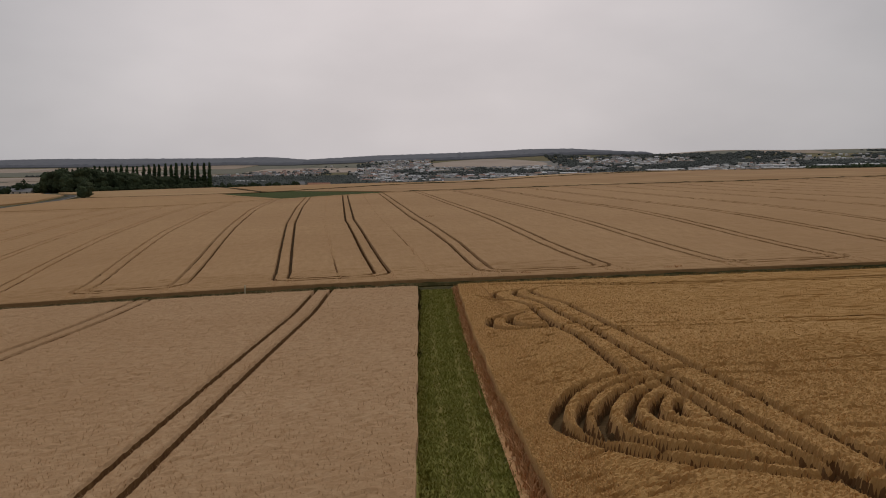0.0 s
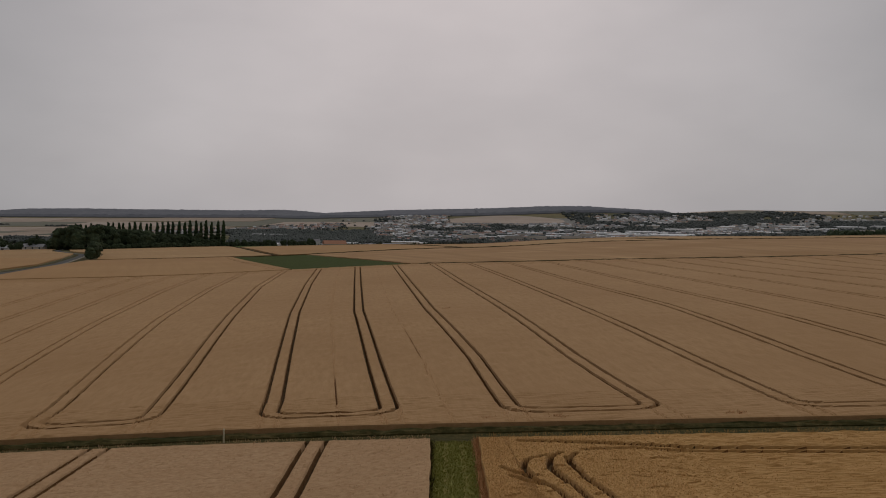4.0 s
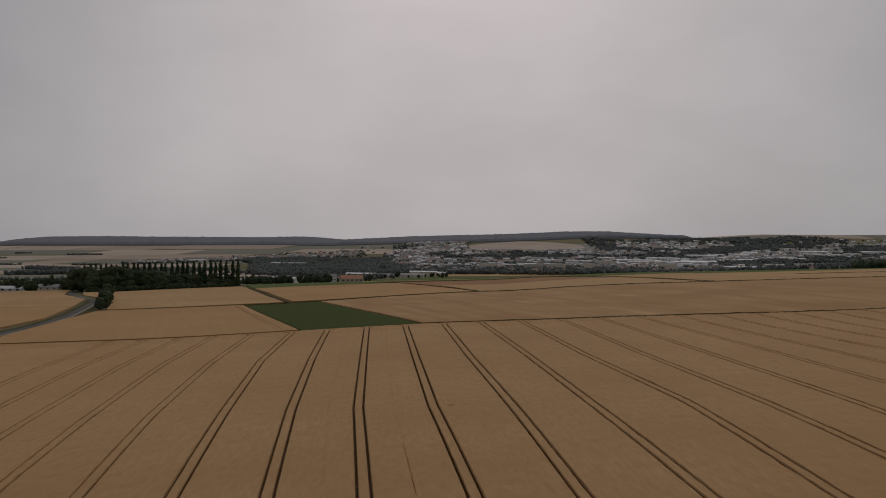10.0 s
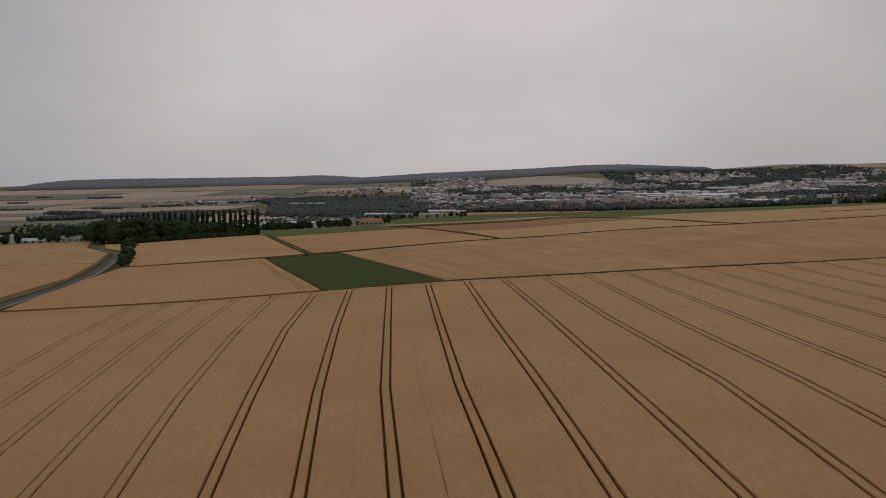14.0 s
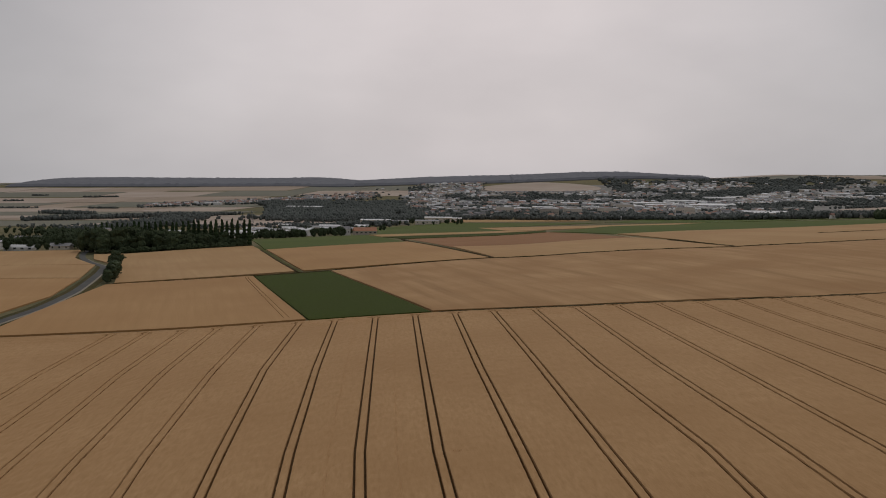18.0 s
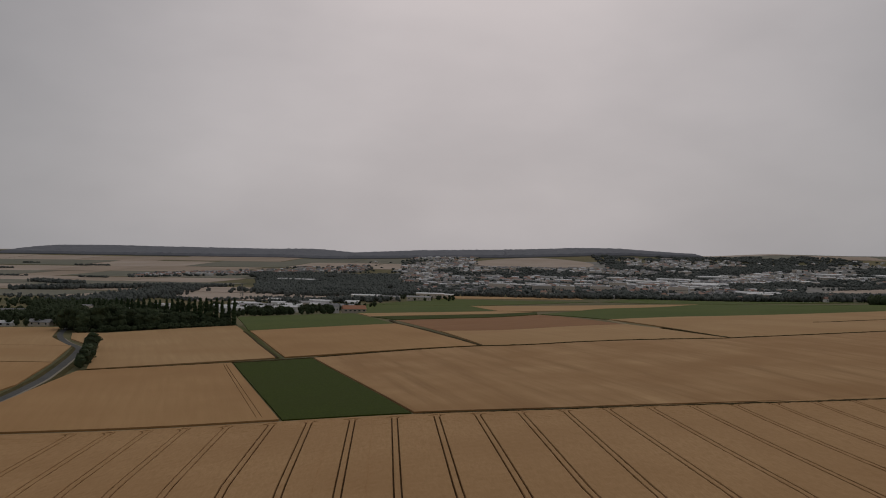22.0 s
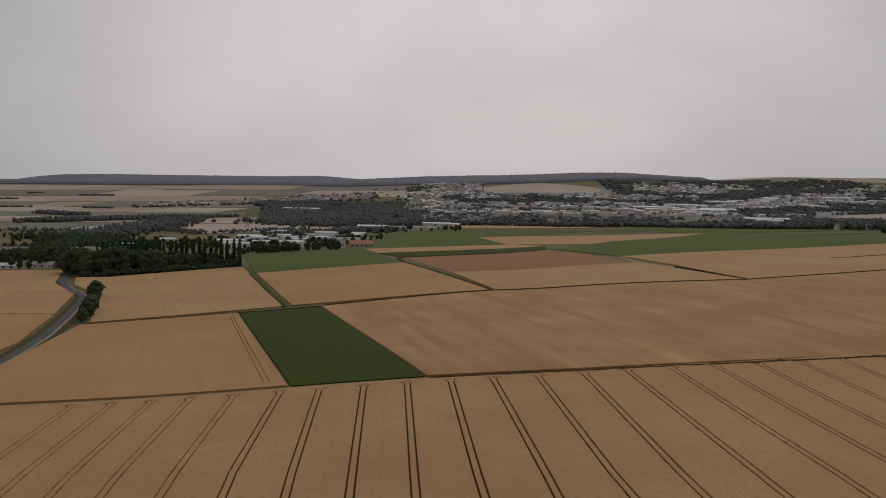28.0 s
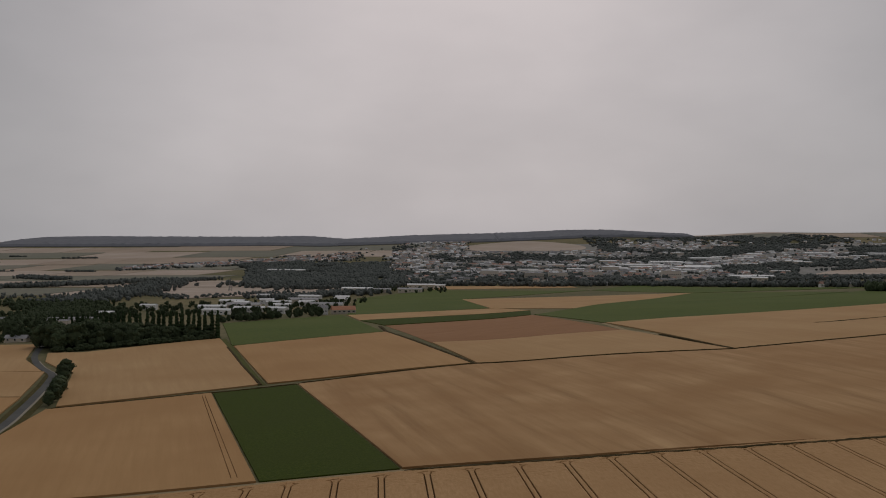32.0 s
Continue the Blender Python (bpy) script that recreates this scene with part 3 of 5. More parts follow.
lu = [np.arange(-90, -36, 1.5), np.arange(-36, 0.01, 0.3)]
for x in (-10.6, -27.8, -45.3, -62.8):
    for d in (-0.75, 0.75):
        lu.append(x + d + np.array([-0.7, -0.45, -0.36, -0.28, -0.2, -0.12, 0, 0.12, 0.2, 0.28, 0.36, 0.45]))
lu = np.unique(np.round(np.concatenate(lu), 3))
lv = np.unique(np.concatenate([np.linspace(0, 0.3, 24), np.linspace(0.3, 1, 230)]))


def left_place(u, v):
    y = -12 + 93.6 * v
    edge = -2.2 + (82.8 - y) * 0.0305 + 0.03 * np.sin(y * 0.61) + 0.03 * np.sin(y * 1.37 + 1)
    bend = -0.5 * smooth(64, 82, y)
    return np.where(u < -8, u + bend, -8 + bend + (u + 8) / 8 * (edge + 8 - bend)), y


crop("wheat_field", lu, lv, left_place, M["wheat_left"], 0.75, left_tracks, 0.022, "pale ripe wheat field with one pair of tracks", seed=2, wall=0.14)

# the field to the right of the grass path, trampled by turning machines


def arc(cx, cy, rx, ry, a0, a1, lean=0.0, n=14):
    out = []
    for i in range(n):
        a = radians(a0 + (a1 - a0) * i / (n - 1))
        x, y = rx * math.cos(a), ry * math.sin(a)
        out.append((cx + x * math.cos(lean) - y * math.sin(lean), cy + x * math.sin(lean) + y * math.cos(lean)))
    return out


right_tracks = [(rounded(line, 1.2, 4), w) for line, w in (
    # three long wheel lines
    ([(14.2, 8), (13.1, 22), (12.5, 27.5), (11.9, 32.3), (11.2, 37.2), (10.5, 43.2), (9.7, 49.2), (9.35, 56), (9.3, 61.2), (9.1, 64.3), (8.2, 69), (7.7, 75)], 0.14),
    ([(12.6, 8), (11.6, 23.5), (10.9, 28.3), (10.2, 33.3), (9.5, 37.4), (8.9, 43.6), (8.5, 48.5), (8.0, 54.2), (7.8, 58.9), (7.8, 63), (7.2, 67.5), (6.2, 73)], 0.14),
    ([(8.1, 36.8), (7.9, 40.5), (7.7, 45), (7.0, 50.6), (6.8, 54.3), (6.7, 58.9), (6.7, 63), (6.0, 67.3), (4.5, 70.2)], 0.12),
    ([(9.3, 35), (9.5, 32.8), (9.8, 30.1), (10.1, 27.2), (10.8, 24.6), (11.8, 20), (12.4, 10)], 0.17),
    # rings of the near turn
    ([(10.6, 36.8), (8.2, 36.5), (6.1, 35.9), (4.9, 33.8), (4.6, 32), (4.75, 30.5), (5.5, 28.5), (6.6, 26.2), (8.2, 24.2), (9.8, 23.3), (12.4, 22)], 0.21),
    ([(8.4, 35.6), (6.8, 34.6), (5.7, 32.9), (5.4, 30.8), (5.8, 29), (7.2, 26.8), (9.3, 24.9)], 0.13),
    ([(8.7, 34.7), (7.4, 33.7), (6.3, 31.9), (6.1, 30), (6.4, 28.5), (6.9, 27.2), (8.0, 25.8), (9.2, 24.7), (10.7, 23.8)], 0.19),
    ([(8.7, 33.6), (7.9, 32.7), (7.1, 30.9), (7.1, 29.3), (7.4, 28.1), (8.0, 26.9), (9.4, 25.9)], 0.13),
    ([(8.7, 32.3), (8.0, 31.0), (7.9, 29.6), (8.5, 28.2), (9.4, 27.4)], 0.12), ([(9.1, 31.4), (8.7, 30.3), (8.8, 29.2)], 0.10),
    # lines running off across the field
    ([(11.0, 36.6), (15.7, 37.0), (19.5, 37.6), (56, 40)], 0.07), ([(11.2, 35.5), (18.1, 34.8), (56, 33.5)], 0.05),
    ([(7.4, 50.4), (11.6, 48.9), (20, 48.7), (56, 48)], 0.05), ([(7.4, 48.8), (11.3, 47.6), (19.4, 47.2), (56, 46.4)], 0.05),
    ([(9.4, 62.1), (13.5, 61.5), (26.3, 61.3), (60, 61)], 0.05), ([(8.6, 61.4), (13.2, 60.3), (26, 60)], 0.04),
    ([(4.8, 80.2), (8.7, 79.5), (13.2, 78.5), (17.5, 77.1), (33.5, 76), (60, 75.5)], 0.36), ([(9.2, 77.2), (13.1, 77.5), (16.3, 76.1), (33, 74.8), (60, 74)], 0.24),
    # the far turn
    ([(8.2, 59.9), (7, 60.6), (5.5, 60.9), (4.5, 60.4), (3.5, 58.8), (3.3, 56.7), (3.7, 55), (4.3, 53.5), (5.3, 52.1), (7.2, 50.2)], 0.20),
    ([(7.4, 60.3), (5.7, 59.5), (4.85, 58.4), (4.6, 56.9), (4.85, 55.2), (5.4, 53.2), (6.8, 51.4)], 0.22), ([(5.6, 56), (6.6, 54.4)], 0.12),
    ([(6.2, 75.6), (4.8, 74.7), (4.4, 72.6), (4.9, 70.3)], 0.15), ([(7.4, 76.4), (6.5, 75.2), (6.2, 72), (7.0, 68)], 0.15), ([(8.5, 76.2), (7.6, 74.3), (7.9, 71.8)], 0.13),
    ([(3.0, 72.7), (3.8, 71.4), (4.5, 70.3)], 0.12), ([(3.5, 70.5), (4.6, 68.8), (5.8, 67.5)], 0.12))]

def right_edge(y):
    return np.interp(y, (-12, 27, 38, 56, 80, 83), (4.4, 3.5, 2.85, 2.15, 1.6, 1.55))


fleck = random.Random(17)
for _ in range(230):
    fx, fy, a, half_length = fleck.uniform(3.2, 15), 23 + 52 * fleck.random() ** 1.3, fleck.uniform(-0.7, 0.7), fleck.uniform(0.12, 0.42)
    if fx > right_edge(fy) + 0.6:
        right_tracks.append(([(fx - half_length * math.cos(a), fy - half_length * math.sin(a)), (fx + half_length * math.cos(a), fy + half_length * math.sin(a))], fleck.uniform(0.0, 0.05)))
ru = np.unique(np.concatenate([np.arange(0.0, 16, 0.06), np.arange(16, 20, 0.2), np.arange(17, 36, 0.6), np.arange(36, 110, 3)]))


def right_place(u, v):
    y = -12 + 93.4 * v
    edge = right_edge(y) + 0.03 * np.sin(y * 0.57) + 0.03 * np.sin(y * 1.21 + 2)
    lean = -0.112 * (y - 40)
    x = np.where(u < 4, edge + u / 4 * (5.0 + lean * 0.25 - edge), u + 1.0 + lean * np.clip((u - 3) / 4, 0.25, 1))
    return x, y


rv = np.unique(np.concatenate([np.linspace(0, 0.32, 40), np.linspace(0.32, 0.58, 400), np.linspace(0.58, 1, 380)]))
crop("wheat_field", ru, rv, right_place, M["wheat_right"], 0.78, right_tracks, 0.03, "golden wheat field flattened in loops by turning machines", seed=3, wall=0.15, stray=0.012)

# ---- grass path, verges, lane and road ----


def ribbon(name, pts, width, material, lift, label, category, kind="structure", step=4.0):
    """A strip of even or changing width along a line, lying on the land."""
    p = np.asarray(pts, float)
    s = np.concatenate([[0], np.cumsum(np.linalg.norm(np.diff(p, axis=0), axis=1))])
    t = np.linspace(0, s[-1], max(2, int(s[-1] / step) + 1))
    x, y = np.interp(t, s, p[:, 0]), np.interp(t, s, p[:, 1])
    dx, dy = np.gradient(x), np.gradient(y)
    ln = np.hypot(dx, dy)
    nx, ny = dy / ln, -dx / ln
    w = np.interp(t, s, width) if isinstance(width, (list, tuple)) else np.full(len(t), width)
    across = np.linspace(-0.5, 0.5, 5)
    X, Y = x[:, None] + nx[:, None] * w[:, None] * across, y[:, None] + ny[:, None] * w[:, None] * across
    Z = land(X, Y) + lift
    Z[:, [0, -1]] -= 0.02
    ob = link(name, np.stack([X, Y, Z], -1).reshape(-1, 3), grid_faces(len(t), 5), material)
    return tagged(ob, label, category, kind=kind)


PATH_MID = [(2.3, -12), (1.25, 27), (0.78, 38), (0.25, 56), (-0.4, 83)]
ribbon("grass_path", PATH_MID, [3.9, 3.7, 3.4, 3.3, 3.6], M["grass"], 0.04, "mown green grass path between wheat fields", "grass path", step=2)
for dx in (-0.62, 0.68):
    ribbon("wheel_rut", [(x + dx, min(y, 82.5)) for x, y in PATH_MID], 0.42, M["worn_grass"], 0.055, "worn yellowish wheel rut in the grass path", "rut", step=2)
ribbon("dry_verge", [(4.1, -12), (3.3, 27), (2.7, 38), (2.0, 56), (1.45, 82)], [1.1, 1.0, 0.8, 0.6, 0.45], M["dry_edge"], 0.16, "reddish dry weeds along the grass path", "verge", step=2)


def strip(name, pts, width, height, material, label, rough=0.1, step=2.5):
    """Rank grass standing along a line."""
    p = np.asarray(pts, float)
    s = np.concatenate([[0], np.cumsum(np.linalg.norm(np.diff(p, axis=0), axis=1))])
    t = np.linspace(0, s[-1], int(s[-1] / step) + 2)
    x, y = np.interp(t, s, p[:, 0]), np.interp(t, s, p[:, 1])
    n = np.stack([np.gradient(y), -np.gradient(x)], 1)
    n /= np.linalg.norm(n, axis=1, keepdims=True)
    wob = np.random.default_rng(int(abs(p[0, 0]) + len(t))).normal(0, 0.05 * width, len(t))

    def place(u, v):
        k = np.clip(np.round(v * (len(t) - 1)).astype(int), 0, len(t) - 1)
        return x[k] + n[k, 0] * (u * width + wob[k]), y[k] + n[k, 1] * (u * width + wob[k])
    return crop(name, np.linspace(-0.5, 0.5, 6), np.linspace(0, 1, len(t)), place, material, height, (), rough, label, "grass strip", 4, 0.5)


ribbon("field_track", [(-150, 82.3), (-60, 83.4), (0, 84.4), (60, 85.7), (260, 89.1)], 4.6, M["verge"], 0.05, "rough dark grass track between fields", "track")
strip("rank_grass", [(-150, 84.3), (-60, 85.3), (0, 86.2), (60, 87.3), (260, 90.3)], 1.3, 0.32, M["verge"], "rank brownish grass edging the wheat field", 0.07, 1.2)
PATH_A = [(-160, 270.2), (-131, 276.6), (-54, 294.0), (-16, 302.8), (45.8, 317.3), (134, 339.1), (225, 366.9), (301.5, 391.8), (380, 417.3)]
PATH_B = [(-169, 403.5), (-112, 441.0), (-79, 460.8), (1, 507.6), (137.9, 529.8), (260.1, 604.6), (465.1, 743.1)]
ribbon("field_track", [(x, y + 1.2) for x, y in PATH_A], 4.6, M["pale_track"], 0.05, "pale dry track along the wheat field", "track")
strip("ditch_grass", [(x, y - 0.2) for x, y in PATH_A[:4]], 1.3, 0.14, M["ditch"], "dark rank grass of a field ditch")
# rank grass strip widened, its dark colour standing in for the ditch's deep shade
strip("ditch_grass", [(x, y - 0.2) for x, y in PATH_A[3:]], 2.3, 0.84, M["ditch"], "dark rank grass of a field ditch")
ribbon("field_track", [(x, y + 1.0) for x, y in PATH_B], 4.2, M["pale_track"], 0.06, "dry boundary strip between fields", "track")
strip("ditch_grass", PATH_B[:3], 1.2, 0.6, M["ditch"], "dark rank grass of a field ditch")
strip("ditch_grass", PATH_B[2:], 1.6, 0.86, M["ditch"], "dark rank grass of a field ditch")
ribbon("grass_lane", [(-96, 460), (-121, 520), (-152, 597), (-172, 650)], [4, 5, 6, 5], M["lane"], 0.08, "green lane climbing to the poplars", "lane")
strip("lane_hedge", [(-97, 461), (-122, 520), (-153, 597)], 1.6, 0.9, M["ditch"], "low dark hedge beside the green lane")
strip("ditch_grass", [(1, 508), (-30, 594), (-63, 682), (-74, 735)], 2.4, 0.86, M["ditch"], "dark rank grass between fields")
strip("ditch_grass", [(137.9, 530.5), (114.7, 607.1)], 2.0, 0.86, M["ditch"], "dark rank grass between fields")
ribbon("field_track", [(114.7, 607.1), (98.4, 638.8), (91.9, 696.4)], 4, M["pale_track"], 0.1, "pale boundary strip between fields", "track")
strip("ditch_grass", [(230.5, 668.6), (243.9, 675.1), (271.4, 693.9), (313, 724.1), (409.5, 794.2)], 2.4, 0.88, M["ditch"], "dark rank grass between fields")
ROAD = [(-142, -100), (-149, 150), (-155, 270), (-160, 330), (-164, 350), (-171, 380), (-184, 420), (-198, 460), (-212, 496), (-231, 520), (-245, 541), (-257, 562), (-268, 585), (-279, 612), (-290, 640)]
ribbon("country_road", rounded(ROAD, 9), 3.6, M["asphalt"], 0.12, "narrow grey asphalt country road", "road", step=3)
ribbon("road_shoulder", [(x + 2.5, y - 0.5) for x, y in rounded(ROAD, 9)[:70]], 1.2, M["gravel"], 0.09, "pale gravel shoulder of the road", "road shoulder", step=3)
ribbon("road_verge", [(x - 3.3, y + 1) for x, y in ROAD[:12]], 2.8, M["verge"], 0.06, "dark grass verge beside the road", "verge")
ribbon("road_verge", [(x + 5.0, y - 1) for x, y in ROAD[:9]], 3.0, M["verge"], 0.06, "dark grass verge beside the road", "verge")

# ---- farther fields ----
field("crop_field", [(-148, 275.4), (-55.8, 297.0), (-113, 439), (-168, 402)], M["wheat_gold"], 0.7, "golden crop field beside the road", 40, (0.945,), 0.02)
field("beet_field", [(-54.8, 297.2), (-17.6, 305.9), (-79.6, 458.6), (-112.2, 439.4)], M["beet"], 0.45, "dark green beet plot", 40)
NEAR_SIDE = [(-16.8, 306.2), (45, 320.8), (134, 342.6), (225, 370.4), (378, 420.2)]
FAR_SIDE = [(-78.8, 459.0), (1, 505.8), (137.6, 527.9), (259.6, 602.5), (465, 741.2)]
for i in range(4):
    field("crop_field", [NEAR_SIDE[i], NEAR_SIDE[i + 1], FAR_SIDE[i + 1], FAR_SIDE[i]], M["wheat_pink"], 0.7, "large reddish-tan ripe crop field", 40)
field("crop_field", [(-167, 408.5), (-98, 460.5), (-174, 650), (-236, 580)], M["wheat_pale"], 0.7, "pale tan crop field below the wood", 40)
field("crop_field", [(-94, 463.5), (-0.8, 510), (-64, 681), (-150, 601)], M["wheat_gold"], 0.7, "golden tan crop field", 30)
field("crop_field", [(2.6, 510.9), (136.3, 532.2), (97.7, 635.4), (-26, 604)], M["wheat_pale"], 0.7, "tan crop field below the bare brown soil", 30)
field("ploughed_field", [(-27, 606), (97.3, 636.9), (48.1, 820.2), (-71, 742)], M["brown"], 0.15, "bare reddish-brown ploughed field", 30)
field("green_field", [(-152, 604), (-66, 684), (-132, 906), (-222, 815)], M["green_far"], 0.5, "green crop field beside the poplars", 30)
field("crop_field", [(139.2, 533), (259.5, 607.4), (250, 788), (93.4, 693.8)], M["wheat_pale"], 0.7, "wide pale crop field", 30)
field("crop_field", [(259.5, 607.4), (466.3, 747), (440, 902.4), (250, 788)], M["wheat_pale"], 0.7, "wide pale crop field", 30)
field("green_field", [(92.7, 696.6), (440, 905), (640, 1335), (49.9, 822.1)], M["green_far"], 0.5, "broad green crop field", 40)
field("green_strip", [(-72, 745), (47.2, 822.2), (50.3, 894.5), (-100, 810)], M["beet"], 0.5, "narrow dark green strip", 16)
field("crop_strip", [(-101, 812), (50.3, 896.7), (19.9, 975.9), (-126, 902)], M["wheat_pale"], 0.6, "narrow pale crop strip", 16)
field("green_field", [(-127, 905), (12, 981.5), (-24, 1290), (-185, 1380)], M["green_far"], 0.5, "green field before the houses", 24)
field("crop_field", [(14, 982), (92.3, 888.1), (305, 1320), (-24, 1290)], M["wheat_pale"], 0.6, "tan wedge-shaped crop field", 24)
field("green_field", [(51.7, 822.1), (470, 1194.9), (306, 1320), (93.1, 888.3)], M["green_far"], 0.5, "broad green crop field", 24)
field("green_field", [(190, 1565), (307, 1323), (575, 1335), (290, 1745)], M["green_far"], 0.5, "green field at the valley edge", 24)
field("green_field", [(-187, 1384), (-24, 1293), (188, 1560), (-90, 1620)], M["green_far"], 0.5, "green field at the valley edge", 24)
field("crop_strip", [(-84, 1640), (180, 1680), (170, 1760), (-100, 1725)], M["wheat_pale"], 0.6, "pale strip before the town", 10)
field("crop_field", [(-207, 500), (-203.5, 500), (-220.5, 541), (-239.5, 541)], M["wheat_pale"], 0.7, "pale corner of a field by the road bend", 8)
field("crop_field", [(-239.5, 541), (-220.5, 541), (-235.5, 579.5), (-258, 580)], M["wheat_pale"], 0.7, "pale corner of a field by the road bend", 8)
field("crop_field", [(-420, 423), (-194, 431), (-221, 504), (-420, 504)], M["wheat_pale"], 0.6, "pale field across the road", 20, (0.55,))
field("crop_field", [(-420, 504), (-223, 505), (-257, 552), (-420, 552)], M["wheat_pale"], 0.6, "pale field across the road", 20)
field("crop_field", [(-420, 552), (-257, 552), (-292, 632), (-420, 640)], M["wheat_pale"], 0.6, "pale field across the road", 20)
field("crop_field", [(-420, 250), (-161, 262), (-172, 362), (-420, 360)], M["wheat_gold"], 0.6, "tan field across the road", 20)
field("crop_field", [(-420, 360), (-172, 362), (-193, 429), (-420, 421)], M["wheat_gold"], 0.6, "tan field across the road", 20)
field("crop_field", [(-420, 60), (-158, 60), (-163, 260), (-420, 248)], M["wheat_pale"], 0.6, "tan field across the road", 12)

# ---- far side of the valley ----
rng = np.random.default_rng(7)
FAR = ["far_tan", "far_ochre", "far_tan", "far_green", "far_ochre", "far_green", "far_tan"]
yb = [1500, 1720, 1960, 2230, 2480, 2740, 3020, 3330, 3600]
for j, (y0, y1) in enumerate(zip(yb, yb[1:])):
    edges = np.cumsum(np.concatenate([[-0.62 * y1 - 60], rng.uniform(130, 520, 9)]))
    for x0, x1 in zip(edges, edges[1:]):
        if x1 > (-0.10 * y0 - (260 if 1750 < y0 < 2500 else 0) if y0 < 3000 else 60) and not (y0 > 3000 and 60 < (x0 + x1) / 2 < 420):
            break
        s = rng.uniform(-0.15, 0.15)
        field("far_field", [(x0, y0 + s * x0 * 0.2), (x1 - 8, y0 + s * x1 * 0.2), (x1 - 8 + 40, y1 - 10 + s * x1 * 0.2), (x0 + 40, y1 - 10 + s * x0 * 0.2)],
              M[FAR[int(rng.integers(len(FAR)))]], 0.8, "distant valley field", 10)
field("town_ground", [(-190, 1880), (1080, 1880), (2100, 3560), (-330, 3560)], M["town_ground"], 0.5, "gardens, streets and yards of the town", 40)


def hill_patch(u, v):
    """A rounded field on the hillside."""
    return 165 + (u - 0.5) * 470 * np.sin(np.pi * (0.16 + 0.76 * v)) ** 0.7, 3235 + 440 * v + 40 * np.sin(np.pi * u)


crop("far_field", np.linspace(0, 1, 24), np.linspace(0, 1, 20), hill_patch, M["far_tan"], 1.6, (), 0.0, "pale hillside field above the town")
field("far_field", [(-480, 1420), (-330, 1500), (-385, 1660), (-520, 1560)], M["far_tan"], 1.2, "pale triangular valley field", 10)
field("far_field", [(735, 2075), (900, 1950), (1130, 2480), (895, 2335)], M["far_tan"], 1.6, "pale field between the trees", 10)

# ---- trees ----


def clump_mesh(name, lumps, material, seed, leaf=0.55, per=22, jitter=0.35):
    """A crown of many small leaf sprays scattered over lumps (x, y, z, rx, rz)."""
    r = np.random.default_rng(seed)
    verts, faces = [], []
    for cx, cy, cz, rx, rz in lumps:
        d = r.normal(size=(per, 3))
        d /= np.linalg.norm(d, axis=1, keepdims=True)
        rad = r.uniform(1 - jitter, 1.05, (per, 1))
        c = np.array([cx, cy, cz]) + d * rad * np.array([rx, rx, rz])
        for q, n in zip(c, d):
            a = np.cross(n, r.normal(size=3))
            a /= np.linalg.norm(a) + 1e-9
            b = np.cross(n, a)
            k = leaf * r.uniform(0.6, 1.3)
            tip = n * k * 0.5 * r.uniform(0.2, 1)
            i = len(verts)
            verts += [q + a * k, q + b * k * 0.8 + tip, q - a * k * 0.9, q - b * k - tip * 0.4, q + tip * 1.6]
            faces += [[i, i + 1, i + 4], [i + 1, i + 2, i + 4], [i + 2, i + 3, i + 4], [i + 3, i, i + 4]]
    me = bpy.data.meshes.new(name)
    me.from_pydata([tuple(v) for v in verts], [], faces)
    me.materials.append(material)
    return me


def core(bm, cx, cy, cz, rx, rz, fine=2):
    res = bmesh.ops.create_icosphere(bm, subdivisions=fine, radius=1.0)
    for v in res["verts"]:
        k = 1 + 0.22 * noise.noise(v.co * 2.3 + Vector((cx, cy, cz)))
        v.co = Vector((cx + v.co.x * rx * k, cy + v.co.y * rx * k, cz + v.co.z * rz * k))


def join_core(me, lumps, shrink=0.86):
    bm = bmesh.new()
    bm.from_mesh(me)
    for l in lumps:
        core(bm, l[0], l[1], l[2], l[3] * shrink, l[4] * shrink)
    bm.to_mesh(me)
    bm.free()


def trunk_bm(h, r0, r1, limbs=()):
    bm = bmesh.new()

    def tube(a, b, ra, rb):
        a, b = Vector(a), Vector(b)
        q = (b - a).to_track_quat("Z", "Y").to_matrix().to_4x4()
        rings = [[bm.verts.new(c + q @ Vector((rr * math.cos(k * math.tau / 7), rr * math.sin(k * math.tau / 7), 0))) for k in range(7)] for c, rr in ((a, ra), ((a + b) / 2, (ra + rb) * 0.5), (b, rb))]
        for lo, hi in zip(rings, rings[1:]):
            for k in range(7):
                bm.faces.new((lo[k], lo[(k + 1) % 7], hi[(k + 1) % 7], hi[k]))
    tube((0, 0, -0.3), (0, 0, h), r0, r1)
    for a, b, r in limbs:
        tube(a, b, r, r * 0.4)
    return bm


